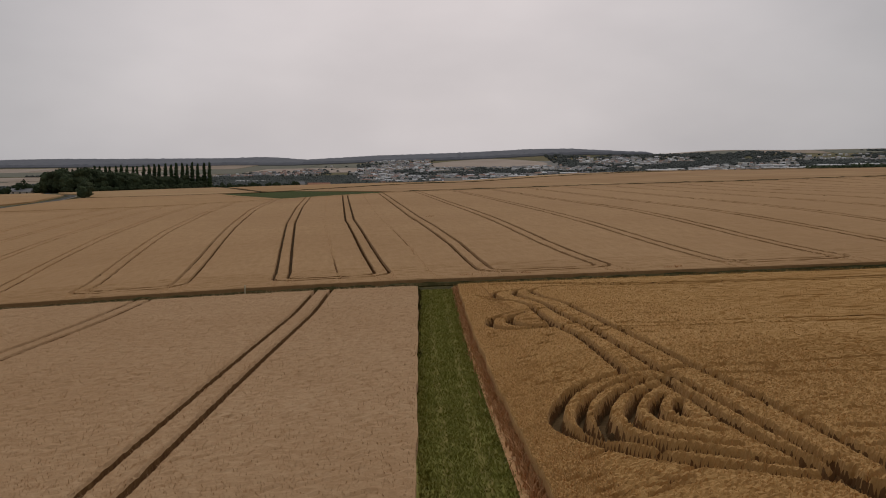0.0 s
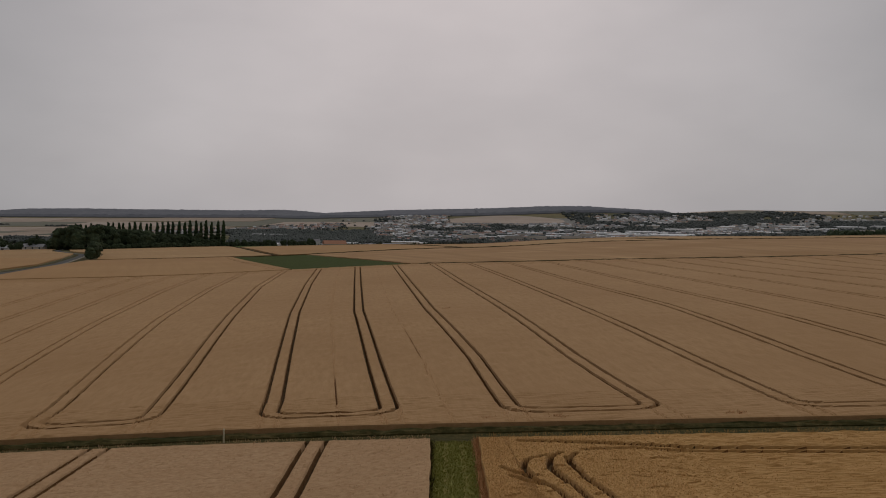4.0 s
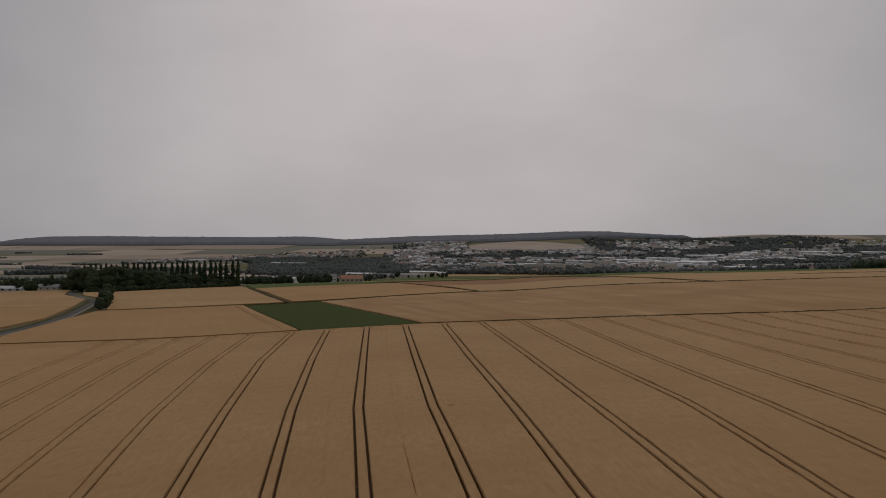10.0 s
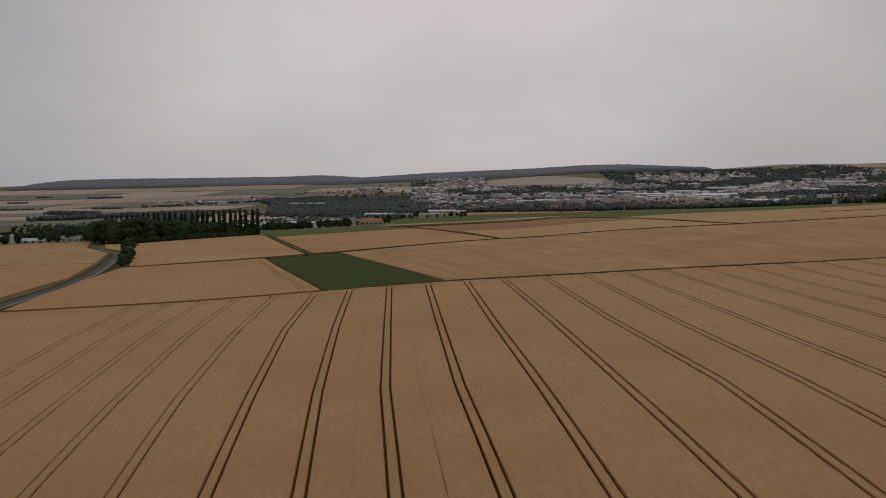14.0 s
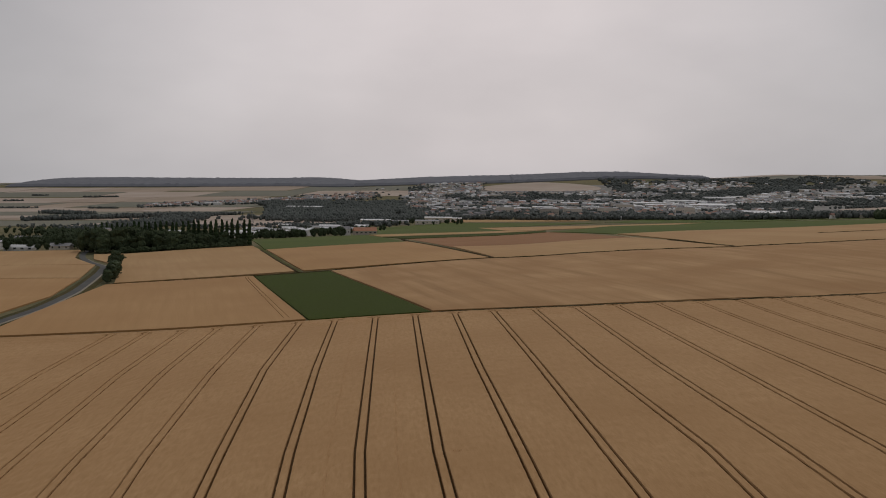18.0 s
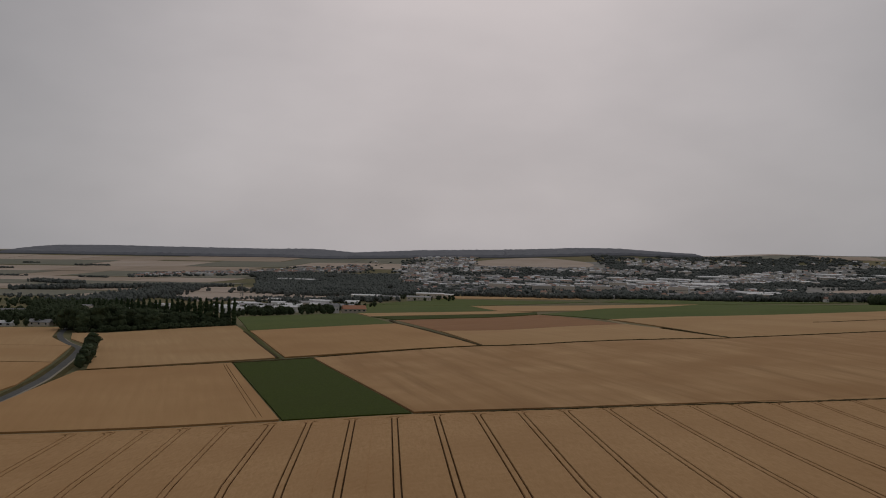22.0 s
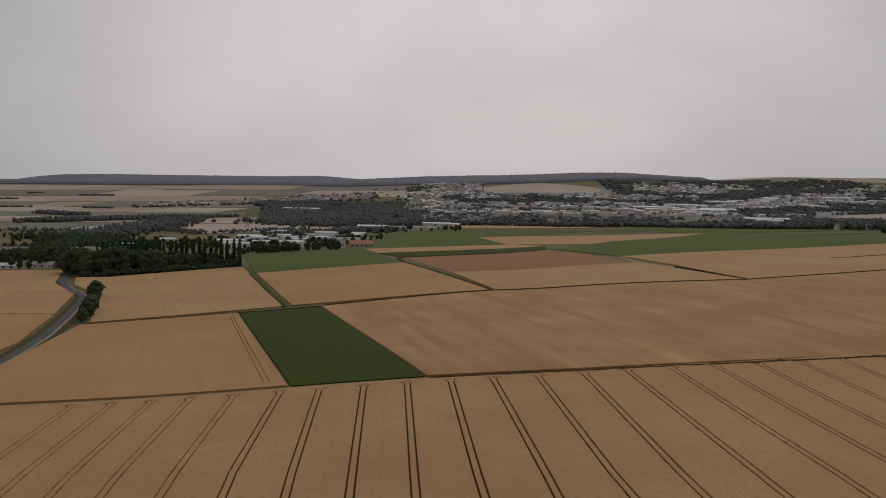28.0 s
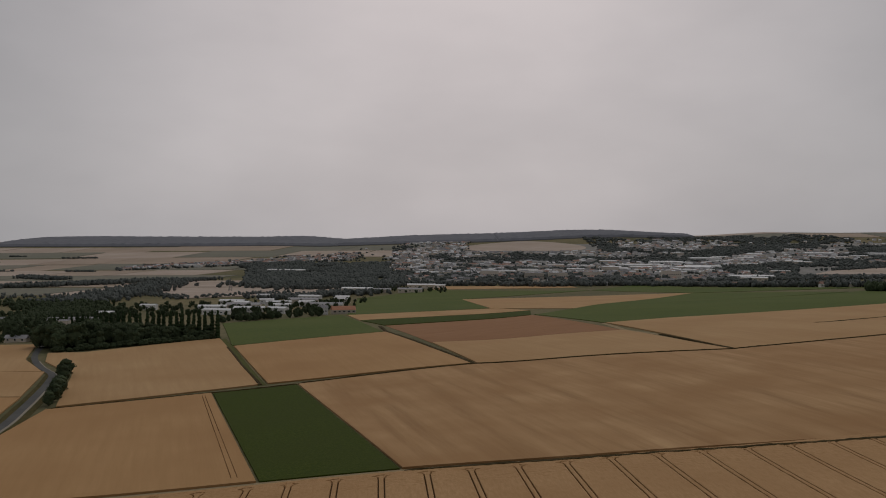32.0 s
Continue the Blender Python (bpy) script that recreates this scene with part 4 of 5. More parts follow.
def tree(name, kind, height, width, seed, label):
    r = random.Random(seed)
    root = new(name)
    if kind == "poplar":
        lumps = []
        for i in range(9):
            f = 0.04 + 0.92 * i / 8
            w = width * (1.12 - 0.62 * f) * (1 if f < 0.86 else 1 - (f - 0.86) * 3.2)
            lumps.append((r.uniform(-0.2, 0.2), r.uniform(-0.2, 0.2), f * height, w, height * 0.095))
        limbs = [((0, 0, height * 0.15), (width * 0.5, 0, height * 0.4), 0.12), ((0, 0, height * 0.2), (-width * 0.5, 0.2, height * 0.45), 0.12)]
        leaf, material, trunk_h = 0.45, M["poplar_leaf"], height * 0.8
    else:
        lumps = []
        for i in range(11):
            a = r.uniform(0, math.tau)
            f = r.uniform(0.20, 0.86)
            d = width * 0.62 * r.uniform(0.2, 1) * math.sin(math.pi * min(0.95, f))
            lumps.append((math.cos(a) * d, math.sin(a) * d, f * height, width * r.uniform(0.34, 0.52), height * r.uniform(0.13, 0.20)))
        lumps.append((0, 0, height * 0.45, width * 0.76, height * 0.38))
        limbs = [((0, 0, height * 0.2), (math.cos(a) * width * 0.5, math.sin(a) * width * 0.5, height * 0.55), 0.14) for a in (0.4, 2.3, 4.4)]
        leaf, material, trunk_h = 0.6, M["leaf"], height * 0.6
    me = clump_mesh("crown", lumps, material, seed, leaf, 34 if kind == "poplar" else 40)
    join_core(me, lumps)
    crown = new("crown", me)
    crown.parent = root
    part("trunk", trunk_bm(trunk_h, 0.28, 0.08, limbs), M["bark"], root)
    return tagged(root, label, "tree")


def stand(proto, places, group, seed):
    """Copies of trees at places, turned and scaled a little."""
    r = random.Random(seed)
    for i, (x, y, s) in enumerate(places):
        base = proto[i % len(proto)]
        m = Matrix.Translation((x, y, float(land(x, y)))) @ Matrix.Rotation(r.uniform(0, 6.28), 4, "Z")
        if i < len(proto):
            base.matrix_basis = m @ Matrix.Diagonal((s, s, s, 1))
            tagged(base, group=group)
        else:
            base_scale = base.scale.copy()
            base.scale = (s * r.uniform(0.92, 1.1),) * 2 + (s,)
            copy_thing(base, m)["group"] = group
            base.scale = base_scale


poplars = [tree("poplar", "poplar", 18.8, 2.2, 20 + i, "tall narrow dark green poplar in a row") for i in range(3)]
row = []
for i in range(29):
    f = i / 28
    row.append((-177 - 119 * f + rng.uniform(-0.5, 0.5), 655 + 9 * f + rng.uniform(-0.8, 0.8), rng.uniform(0.95, 1.04)))
stand(poplars, row, "poplar row", 3)
broad = [tree("tree", "broad", 10.5, 4.6, 40 + i, "dark green broadleaf tree in a dense wood") for i in range(4)]
places = []
for i in range(120):
    f = rng.uniform(0, 1)
    a = np.array([-252, 584]) * (1 - f) + np.array([-179, 653]) * f
    d = rng.uniform(2, 46)
    places.append((a[0] - d * 0.75, a[1] + d * 0.62, rng.uniform(0.9, 1.2) * (0.75 if d < 9 else 1.0) * (1.38 if f < 0.35 else 1.38 - 1.15 * (f - 0.35))))
for i in range(46):
    f = i / 45
    places.append((-182 - 150 * f + rng.uniform(-4, 4), 650 + 20 * f + rng.uniform(-6, 14), rng.uniform(0.75, 1.05)))
for i in range(34):
    f = i / 33
    places.append((-179 - 72 * f + rng.uniform(-1.5, 1.5), 651 + 3 * f + rng.uniform(-2.5, 1.5), rng.uniform(0.45, 0.7)))
stand(broad, places, "wood below the poplars", 4)
roadside = [tree("roadside_tree", "broad", 8.6, 4.6, 60 + i, "rounded dark tree beside the country road") for i in range(2)]
stand(roadside, [(-172.5, 413, 0.72), (-175, 422, 0.9), (-179, 432, 0.98), (-183, 443, 0.92), (-196, 474, 0.95), (-200, 483, 1.12), (-204, 492, 1.0), (-207, 499, 0.7)], "roadside trees", 5)
hedge = [tree("tree", "broad", 8.0, 3.6, 70 + i, "dark tree screening the buildings") for i in range(3)]
places = []
for i in range(46):
    f = rng.uniform(0, 0.8)
    places.append((-228 + 96 * f + rng.uniform(-8, 3), 822 + 86 * f + rng.uniform(2, 40), rng.uniform(0.55, 1.25)))
stand(hedge, places, "trees round the workshops", 6)


def leafy_wood(name, places, height, width, label, seed):
    """Many leafy trees of one wood joined in one mesh: three light crowns with trunks, stamped at the places."""
    r = np.random.default_rng(seed)
    kinds = []
    for k in range(3):
        lumps = [(0.0, 0.0, height * 0.46, width * 0.72, height * 0.45)]
        for _ in range(6):
            a, f = r.uniform(0, math.tau), r.uniform(0.35, 0.85)
            lumps.append((math.cos(a) * width * 0.45, math.sin(a) * width * 0.45, f * height, width * r.uniform(0.3, 0.45), height * r.uniform(0.12, 0.18)))
        me = clump_mesh("crown", lumps, M["leaf"], seed + k, 0.7, 16)
        bm = bmesh.new()
        bm.from_mesh(me)
        bpy.data.meshes.remove(me)
        for l in lumps[:3]:
            core(bm, l[0], l[1], l[2], l[3] * 0.86, l[4] * 0.86, 1)
        bmesh.ops.create_cone(bm, segments=5, radius1=0.25, radius2=0.12, depth=height * 0.4, matrix=Matrix.Translation((0, 0, height * 0.18)))
        bm.verts.index_update()
        kinds.append((np.array([v.co[:] for v in bm.verts]), [[v.index for v in f.verts] for f in bm.faces]))
        bm.free()
    verts, faces, n = [], [], 0
    for i, (x, y, sc) in enumerate(places):
        v, f = kinds[i % 3]
        a = r.uniform(0, math.tau)
        c, t = math.cos(a), math.sin(a)
        verts.append(np.stack([v[:, 0] * c - v[:, 1] * t, v[:, 0] * t + v[:, 1] * c, v[:, 2]], 1) * sc + np.array([x, y, float(land(x, y))]))
        faces += [[k + n for k in q] for q in f]
        n += len(v)
    return tagged(link(name, np.concatenate(verts), faces, M["leaf"]), label, "wood", kind="stuff")


def canopy(name, blobs, material, label, category="wood"):
    """Far woods: uneven crowns in one mesh, each a rounded mass with three smaller lumps breaking its outline."""
    balls = []
    for fine in (2, 1):
        bm = bmesh.new()
        bmesh.ops.create_icosphere(bm, subdivisions=fine, radius=1.0)
        balls.append((np.array([v.co[:] for v in bm.verts]), np.array([[v.index for v in f.verts] for f in bm.faces])))
        bm.free()
    big, small = balls[0] if len(blobs) < 1200 else balls[1], balls[1]
    r = np.random.default_rng(len(blobs))
    verts, faces, n = [], [], 0
    for x, y, rad, h in blobs:
        z = float(land(x, y))
        lumps = [(big, 0.0, 0.0, 0.44, 0.86, 0.46)]
        for _ in range(3):
            a, d = r.uniform(0, math.tau), r.uniform(0.45, 0.85)
            lumps.append((small, d * math.cos(a), d * math.sin(a), r.uniform(0.25, 0.80), r.uniform(0.36, 0.62), r.uniform(0.18, 0.32)))
        for (base, tri), dx, dy, dz, wide, tall in lumps:
            k = 1 + r.normal(0, 0.16, (len(base), 1))
            a = r.uniform(0, math.tau)
            c, t = math.cos(a), math.sin(a)
            spun = np.stack([base[:, 0] * c - base[:, 1] * t, base[:, 0] * t + base[:, 1] * c, base[:, 2]], 1)
            verts.append(spun * k * np.array([rad * wide, rad * wide, h * tall]) + np.array([x + dx * rad, y + dy * rad, z + h * dz]))
            faces.append(tri + n)
            n += len(base)
    ob = link(name, np.concatenate(verts), np.concatenate(faces).tolist(), material)
    ob.data.polygons.foreach_set("use_smooth", [True] * len(ob.data.polygons))
    return tagged(ob, label, category, kind="stuff")


def scatter(n, xf, yf, rad, h):
    return [(xf(), yf(), rng.uniform(*rad), rng.uniform(*h)) for _ in range(n)]


def belt(pts, n, spread, rad, h):
    p = np.asarray(pts, float)
    out = []
    for _ in range(int(n * 1.8)):
        k = int(rng.integers(len(p) - 1))
        f = rng.uniform()
        q = p[k] * (1 - f) + p[k + 1] * f + rng.normal(0, spread, 2)
        out.append((q[0], q[1], rng.uniform(*rad) * 0.66, rng.uniform(*h) * 0.88))
    return out


spots_left = []
for i in range(260):
    y = rng.uniform(640, 1060)
    spots_left.append((rng.uniform(-0.62 * y, -0.385 * y), y, rng.uniform(0.65, 1.15)))
leafy_wood("valley_trees", spots_left, 10.0, 4.4, "dark broadleaf trees around the valley houses", 81)
spots_left = [(rng.uniform(-470, -150), rng.uniform(935, 1260), rng.uniform(0.6, 1.1)) for _ in range(270)]
spots_left += [(rng.uniform(-190, -60), rng.uniform(1520, 1640), rng.uniform(0.7, 1.2)) for _ in range(26)]
leafy_wood("workshop_trees", spots_left, 8.5, 4.0, "dark trees standing between the workshops", 91)
bush = [tree("bush", "broad", 3.6, 3.0, 75 + i, "low dark bush along the wood edge") for i in range(2)]
for b in bush:
    tagged(b, category="bush")
low = []
for i in range(52):
    f = i / 51
    a = np.array([-254, 582]) * (1 - f) + np.array([-178, 651]) * f
    low.append((a[0] + rng.uniform(-2, 2), a[1] + rng.uniform(-1, 2), rng.uniform(0.7, 1.2)))
stand(bush, low, "bushes at the wood edge", 8)

# the broad wood in the valley and the tree belts
wood = []
while len(wood) < 5600:
    y = rng.uniform(1640, 2800)
    k = rng.uniform(-0.29, -0.075)
    rim = noise.noise(Vector((y * 0.006, k * 30, 1.0))) * 0.03
    if not -0.262 + rim < k < -0.1 + rim or y < 1700 + 900 * abs(k + 0.2) + rim * 1800 or y > 2700 + rim * 3000:
        continue
    lump = noise.noise(Vector((k * y * 0.010, y * 0.006, 5.0)))
    if lump < -0.30:
        continue
    wood.append((k * y, y, rng.uniform(3.4, 7.0), rng.uniform(7, 12) * (1.1 + 0.7 * lump)))
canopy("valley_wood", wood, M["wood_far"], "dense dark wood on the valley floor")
belts = belt([(-930, 1720), (-838, 1800), (-777, 1845), (-671, 1935)], 260, 16, (4, 8), (8, 14)) + belt([(-671, 1925), (-620, 1640), (-606, 1500), (-600, 1303)], 420, 24, (4, 8), (8, 14)) \
    + belt([(-1110, 2130), (-1030, 2060), (-962, 2030)], 110, 12, (4, 8), (8, 13)) + belt([(-666, 1945), (-640, 1960), (-600, 1994)], 60, 10, (4, 7), (7, 11)) \
    + belt([(-579, 1541), (-520, 1480), (-476, 1424), (-400, 1500), (-330, 1560)], 90, 10, (2.6, 5), (4, 8)) + belt([(-820, 1480), (-700, 1470)], 26, 22, (3, 5), (5, 8)) \
    + belt([(-480, 1800), (-340, 1665), (-190, 1690), (-182, 1850)], 300, 26, (4, 8), (8, 14)) + belt([(-330, 1400), (-240, 1480), (-200, 1530)], 150, 24, (4, 7), (7, 12))
near_belts = belt([(-600, 1310), (-520, 1150), (-470, 1034)], 330, 26, (3.4, 6.5), (7, 12)) + belt([(-470, 1034), (-450, 930), (-420, 811)], 260, 22, (3, 5.6), (7, 11)) \
    + belt([(-700, 1320), (-560, 1230)], 120, 20, (3.4, 6.5), (7, 11)) + belt([(-620, 760), (-520, 790), (-420, 800)], 160, 14, (3, 5), (7, 10))
canopy("tree_belt", near_belts, M["leaf"], "dark tree belts near the workshops", "tree belt")
for _ in range(7):
    hx, hy, hl = rng.uniform(-1750, -620), rng.uniform(2050, 3500), rng.uniform(40, 160)
    belts += belt([(hx, hy), (hx + hl, hy + rng.uniform(-20, 20))], int(hl / 3), 3, (3.5, 6.5), (4, 9))
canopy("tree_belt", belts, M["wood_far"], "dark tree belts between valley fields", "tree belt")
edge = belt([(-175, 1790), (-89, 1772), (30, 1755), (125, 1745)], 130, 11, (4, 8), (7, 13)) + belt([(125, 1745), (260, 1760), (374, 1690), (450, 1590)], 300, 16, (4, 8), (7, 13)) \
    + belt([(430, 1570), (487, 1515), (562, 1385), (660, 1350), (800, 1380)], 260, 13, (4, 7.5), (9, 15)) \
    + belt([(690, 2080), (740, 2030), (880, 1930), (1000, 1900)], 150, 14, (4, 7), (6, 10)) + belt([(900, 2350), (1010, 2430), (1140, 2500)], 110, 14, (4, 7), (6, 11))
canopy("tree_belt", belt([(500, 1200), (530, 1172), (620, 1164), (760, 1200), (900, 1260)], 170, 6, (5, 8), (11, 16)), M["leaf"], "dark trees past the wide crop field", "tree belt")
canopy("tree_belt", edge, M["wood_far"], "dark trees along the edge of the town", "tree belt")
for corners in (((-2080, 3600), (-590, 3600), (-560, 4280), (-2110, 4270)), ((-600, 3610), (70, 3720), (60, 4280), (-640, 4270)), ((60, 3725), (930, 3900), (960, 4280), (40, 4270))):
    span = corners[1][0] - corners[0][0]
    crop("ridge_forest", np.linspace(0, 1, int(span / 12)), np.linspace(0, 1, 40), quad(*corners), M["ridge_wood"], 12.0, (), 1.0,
         "long forest on the skyline ridge, haze in its colour", "forest", 5, 0.3)
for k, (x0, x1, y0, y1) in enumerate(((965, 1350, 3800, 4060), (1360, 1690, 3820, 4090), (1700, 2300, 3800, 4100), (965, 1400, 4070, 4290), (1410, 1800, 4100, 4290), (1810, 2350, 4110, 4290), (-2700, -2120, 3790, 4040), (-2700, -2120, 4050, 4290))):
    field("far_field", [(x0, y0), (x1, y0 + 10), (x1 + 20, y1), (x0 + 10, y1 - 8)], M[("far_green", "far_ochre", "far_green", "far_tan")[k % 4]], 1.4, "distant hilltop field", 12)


def grove(x, y):
    """How wooded a place in the town is."""
    return noise.noise(Vector((x * 0.0034, y * 0.0030, 9.0))) + 0.45 * noise.noise(Vector((x * 0.011, y * 0.009, 4.0)))


hills = [b for b in scatter(5200, lambda: rng.uniform(430, 2150), lambda: rng.uniform(3150, 3960), (5, 10), (6, 10)) if grove(b[0], b[1]) > (0.02 if b[0] < 1050 else -0.12)]
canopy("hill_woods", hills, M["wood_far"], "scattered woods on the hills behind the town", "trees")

# ---- buildings ----


def box_bm(w, d, h, z=0.0):
    bm = bmesh.new()
    res = bmesh.ops.create_cube(bm, size=1.0)
    for v in res["verts"]:
        v.co = Vector((v.co.x * w, v.co.y * d, (v.co.z + 0.5) * h + z))
    return bm


def gable_bm(w, d, h, z, over=0.4, gable=True):
    bm = bmesh.new()
    a, b = w / 2 + over, d / 2 + over
    low = [bm.verts.new(c) for c in ((-a, -b, z), (a, -b, z), (a, b, z), (-a, b, z))]
    k = 0.0 if gable else min(a * 0.5, b)
    top = [bm.verts.new((-a + k, 0, z + h)), bm.verts.new((a - k, 0, z + h))]
    for f in ((low[0], low[1], top[1], top[0]), (low[2], low[3], top[0], top[1]), (low[1], low[2], top[1]), (low[3], low[0], top[0]), (low[3], low[2], low[1], low[0])):
        bm.faces.new(f)
    return bm


def house(name, w, d, h, roof_h, wall, roof, label, windows=4, gable=True):
    root = new(name)
    body = part("wall", box_bm(w, d, h + 0.6, -0.6), wall, root)
    part("roof", gable_bm(w, d, roof_h, h, 0.4 if roof_h > 1 else 0.15, gable), roof, root)
    for i in range(windows):
        bm = box_bm(1.1 if w < 20 else 2.2, 0.12, 1.3)
        for v in bm.verts:
            v.co += Vector(((i + 0.5) / windows * w - w / 2, -d / 2 - 0.02, h * 0.45))
        part("window", bm, M["glass"], body)
    return tagged(root, label, "house" if w < 20 else "industrial building")


def put(ob, x, y, a):
    ob.matrix_basis = Matrix.Translation((x, y, float(land(x, y)))) @ Matrix.Rotation(radians(a), 4, "Z")
    return ob


def put_copy(ob, x, y, a):
    return copy_thing(ob, Matrix.Translation((x, y, float(land(x, y)))) @ Matrix.Rotation(radians(a), 4, "Z"))


put(house("farmhouse", 24, 10, 4.2, 3.6, M["wall_cream"], M["roof_orange"], "long low house with orange tiled roof", 5), -137, 946, 22)
put(house("house", 9, 8, 7, 2.6, M["wall_white"], M["roof_grey"], "white rendered house beside the orange-roofed one", 2), -156, 936, 22)
shed = house("warehouse", 34, 16, 5.5, 1.6, M["wall_white"], M["roof_white"], "white low-roofed workshop among trees", 5)
put(shed, -262, 1050, 8)
small = house("warehouse", 20, 14, 6.5, 1.4, M["wall_white"], M["roof_white"], "small white workshop with pale roof", 3)
put(small, -214, 985, -5)
grey = house("warehouse", 42, 18, 6.0, 2.2, M["wall_cream"], M["roof_grey"], "long cream storage building with grey roof", 5)
put(grey, -296, 1150, 6)
for k, (x, y, a) in enumerate(((-352, 1290, 4), (-300, 1282, 14), (-246, 1275, 6), (-190, 1262, -8), (-330, 1130, 10), (-222, 1180, 2), (-174, 1556, 3), (-118, 1688, 2), (-82, 1688, 3), (-410, 1000, 10),
                              (-372, 850, 12), (-400, 700, 8), (-285, 1010, -12), (-236, 1100, 16), (-180, 1080, 4), (-316, 1215, -6), (-270, 1225, 20), (-430, 1180, 4), (-470, 900, 12),
                              (-200, 1330, 5), (-260, 1390, -4), (-340, 1420, 8), (-120, 1560, 2))):
    tagged(put_copy((shed, small, grey, small)[k % 4], x, y, a), group="workshops in the valley")
for ob in (shed, small, grey):
    tagged(ob, group="workshops in the valley")
put(house("farmhouse", 15, 8, 2.8, 2.2, M["wall_cream"], M["roof_grey"], "low cream house with grey roof by the wood", 3), -322, 662, 6)
put(house("farmhouse", 22, 9, 2.6, 1.8, M["wall_white"], M["roof_white"], "long low white farm building by the road", 4), -352, 660, 4)
hall = house("warehouse", 95, 36, 9, 2.0, M["wall_white"], M["roof_white"], "long pale industrial hall in the town", 8)
put(hall, 560, 2400, 3)
hall_short = house("warehouse", 52, 24, 8, 1.6, M["wall_cream"], M["roof_white"], "pale industrial hall in the town", 5)
tagged(put(hall_short, 430, 2440, -4), group="halls in the town")
for x, y, a in ((-510, 2325, 3), (120, 2330, 4), (250, 2350, 2), (360, 2380, -3), (470, 2420, 3), (600, 2440, -2), (690, 2790, 2), (820, 2820, 3), (925, 2620, 5), (1060, 2850, 2), (1190, 2870, -2), (1300, 2960, 3), (556, 1860, -12),
                (760, 2560, 2), (540, 2640, 0), (571, 1934, 4), (913, 2658, 3), (430, 2522, 4), (494, 2516, 3), (596, 2440, -6), (752, 2853, 4), (891, 2962, 2), (1110, 2985, 3), (353, 2436, 2), (900, 2980, 3), (1440, 3000, 0), (380, 2700, 2), (210, 2560, -4)):
    base = hall_short if (x + y) % 3 else hall
    tagged(put_copy(base, x, y, a), group="halls in the town")
tagged(hall, group="halls in the town")
for x, y, a in ((-212, 1560, 3), (-108, 1664, 4)):
    tagged(put_copy(hall_short, x, y, a), group="halls in the town")
put(house("tower_house", 6.5, 6, 15, 0.7, M["wall_cream"], M["roof_grey"], "narrow pale tower house standing in the wood", 1), -282, 650, 8)
block = house("apartment_block", 42, 14, 15, 0.6, M["wall_cream"], M["roof_grey"], "pale rectangular apartment block", 9)
tagged(block, category="apartment block")
put(block, 118, 1985, 2)
for x, y, a in ((170, 1990, 2), (250, 2020, 5), (20, 2080, 0), (430, 2050, 3), (330, 2300, 0)):
    tagged(put_copy(block, x, y, a), group="apartment blocks")
tagged(block, group="apartment blocks")
kinds = [house("house", 11, 9, 5.5, 3.4, M["wall_white"], M["roof_red"], "white house with red tiled roof in the town", 2),
         house("house", 13, 9, 5.0, 3.2, M["wall_cream"], M["roof_grey"], "cream house with slate roof in the town", 2),
         house("house", 10, 8, 6.0, 3.0, M["wall_cream"], M["roof_red"], "cream house with red roof in the town", 2, False),
         house("house", 15, 10, 4.5, 2.8, M["wall_white"], M["roof_grey"], "long white house with grey roof in the town", 3)]
spots = []
while len(spots) < 2300:
    y = 1860 + 1850 * rng.uniform() ** 0.9
    x = rng.uniform(-0.105 * y, 0.56 * y)
    if (y > 3200 and -60 < x < 450) or (1950 < y < 2490 and 715 + 0.38 * (y - 2075) < x < 1000 + 0.42 * (y - 2075)) or (y < 2240 and rng.uniform() < 0.72) or (x > 1000 and y > 3050 and rng.uniform() < 0.8):
        continue
    if grove(x, y) > (0.06 if y < 3000 else -0.02):
        continue
    spots.append((x, y, rng.uniform(-12, 12) + (90 if rng.uniform() < 0.3 else 0)))
spots.sort(key=lambda s: s[1])
village = []
while len(village) < 400:
    x = rng.uniform(-1020, -420)
    y = 2480 + 0.62 * (x + 1020) + abs(rng.normal(0, 105)) * (0.5 + (x + 1020) / 600)
    village.append((x, y, rng.uniform(-20, 20)))
for i, (x, y, a) in enumerate(spots[:150]):
    if i < 4:
        tagged(put(kinds[i], x, y, a), group="houses of the town")
    else:
        tagged(put_copy(kinds[(1, 3, 0, 3, 1, 2)[i % 6]], x, y, a), group="houses of the town")


for k, (x, y, a) in enumerate(((520, 1402, 8), (546, 1352, -6), (462, 1498, 12), (505, 1440, 0), (392, 1652, 5), (300, 1722, -4), (585, 1338, 10), (230, 1728, 3), (428, 1545, 15))):
    tagged(put_copy(kinds[k % 4], x + 8, y + 26, a), group="houses of the town")


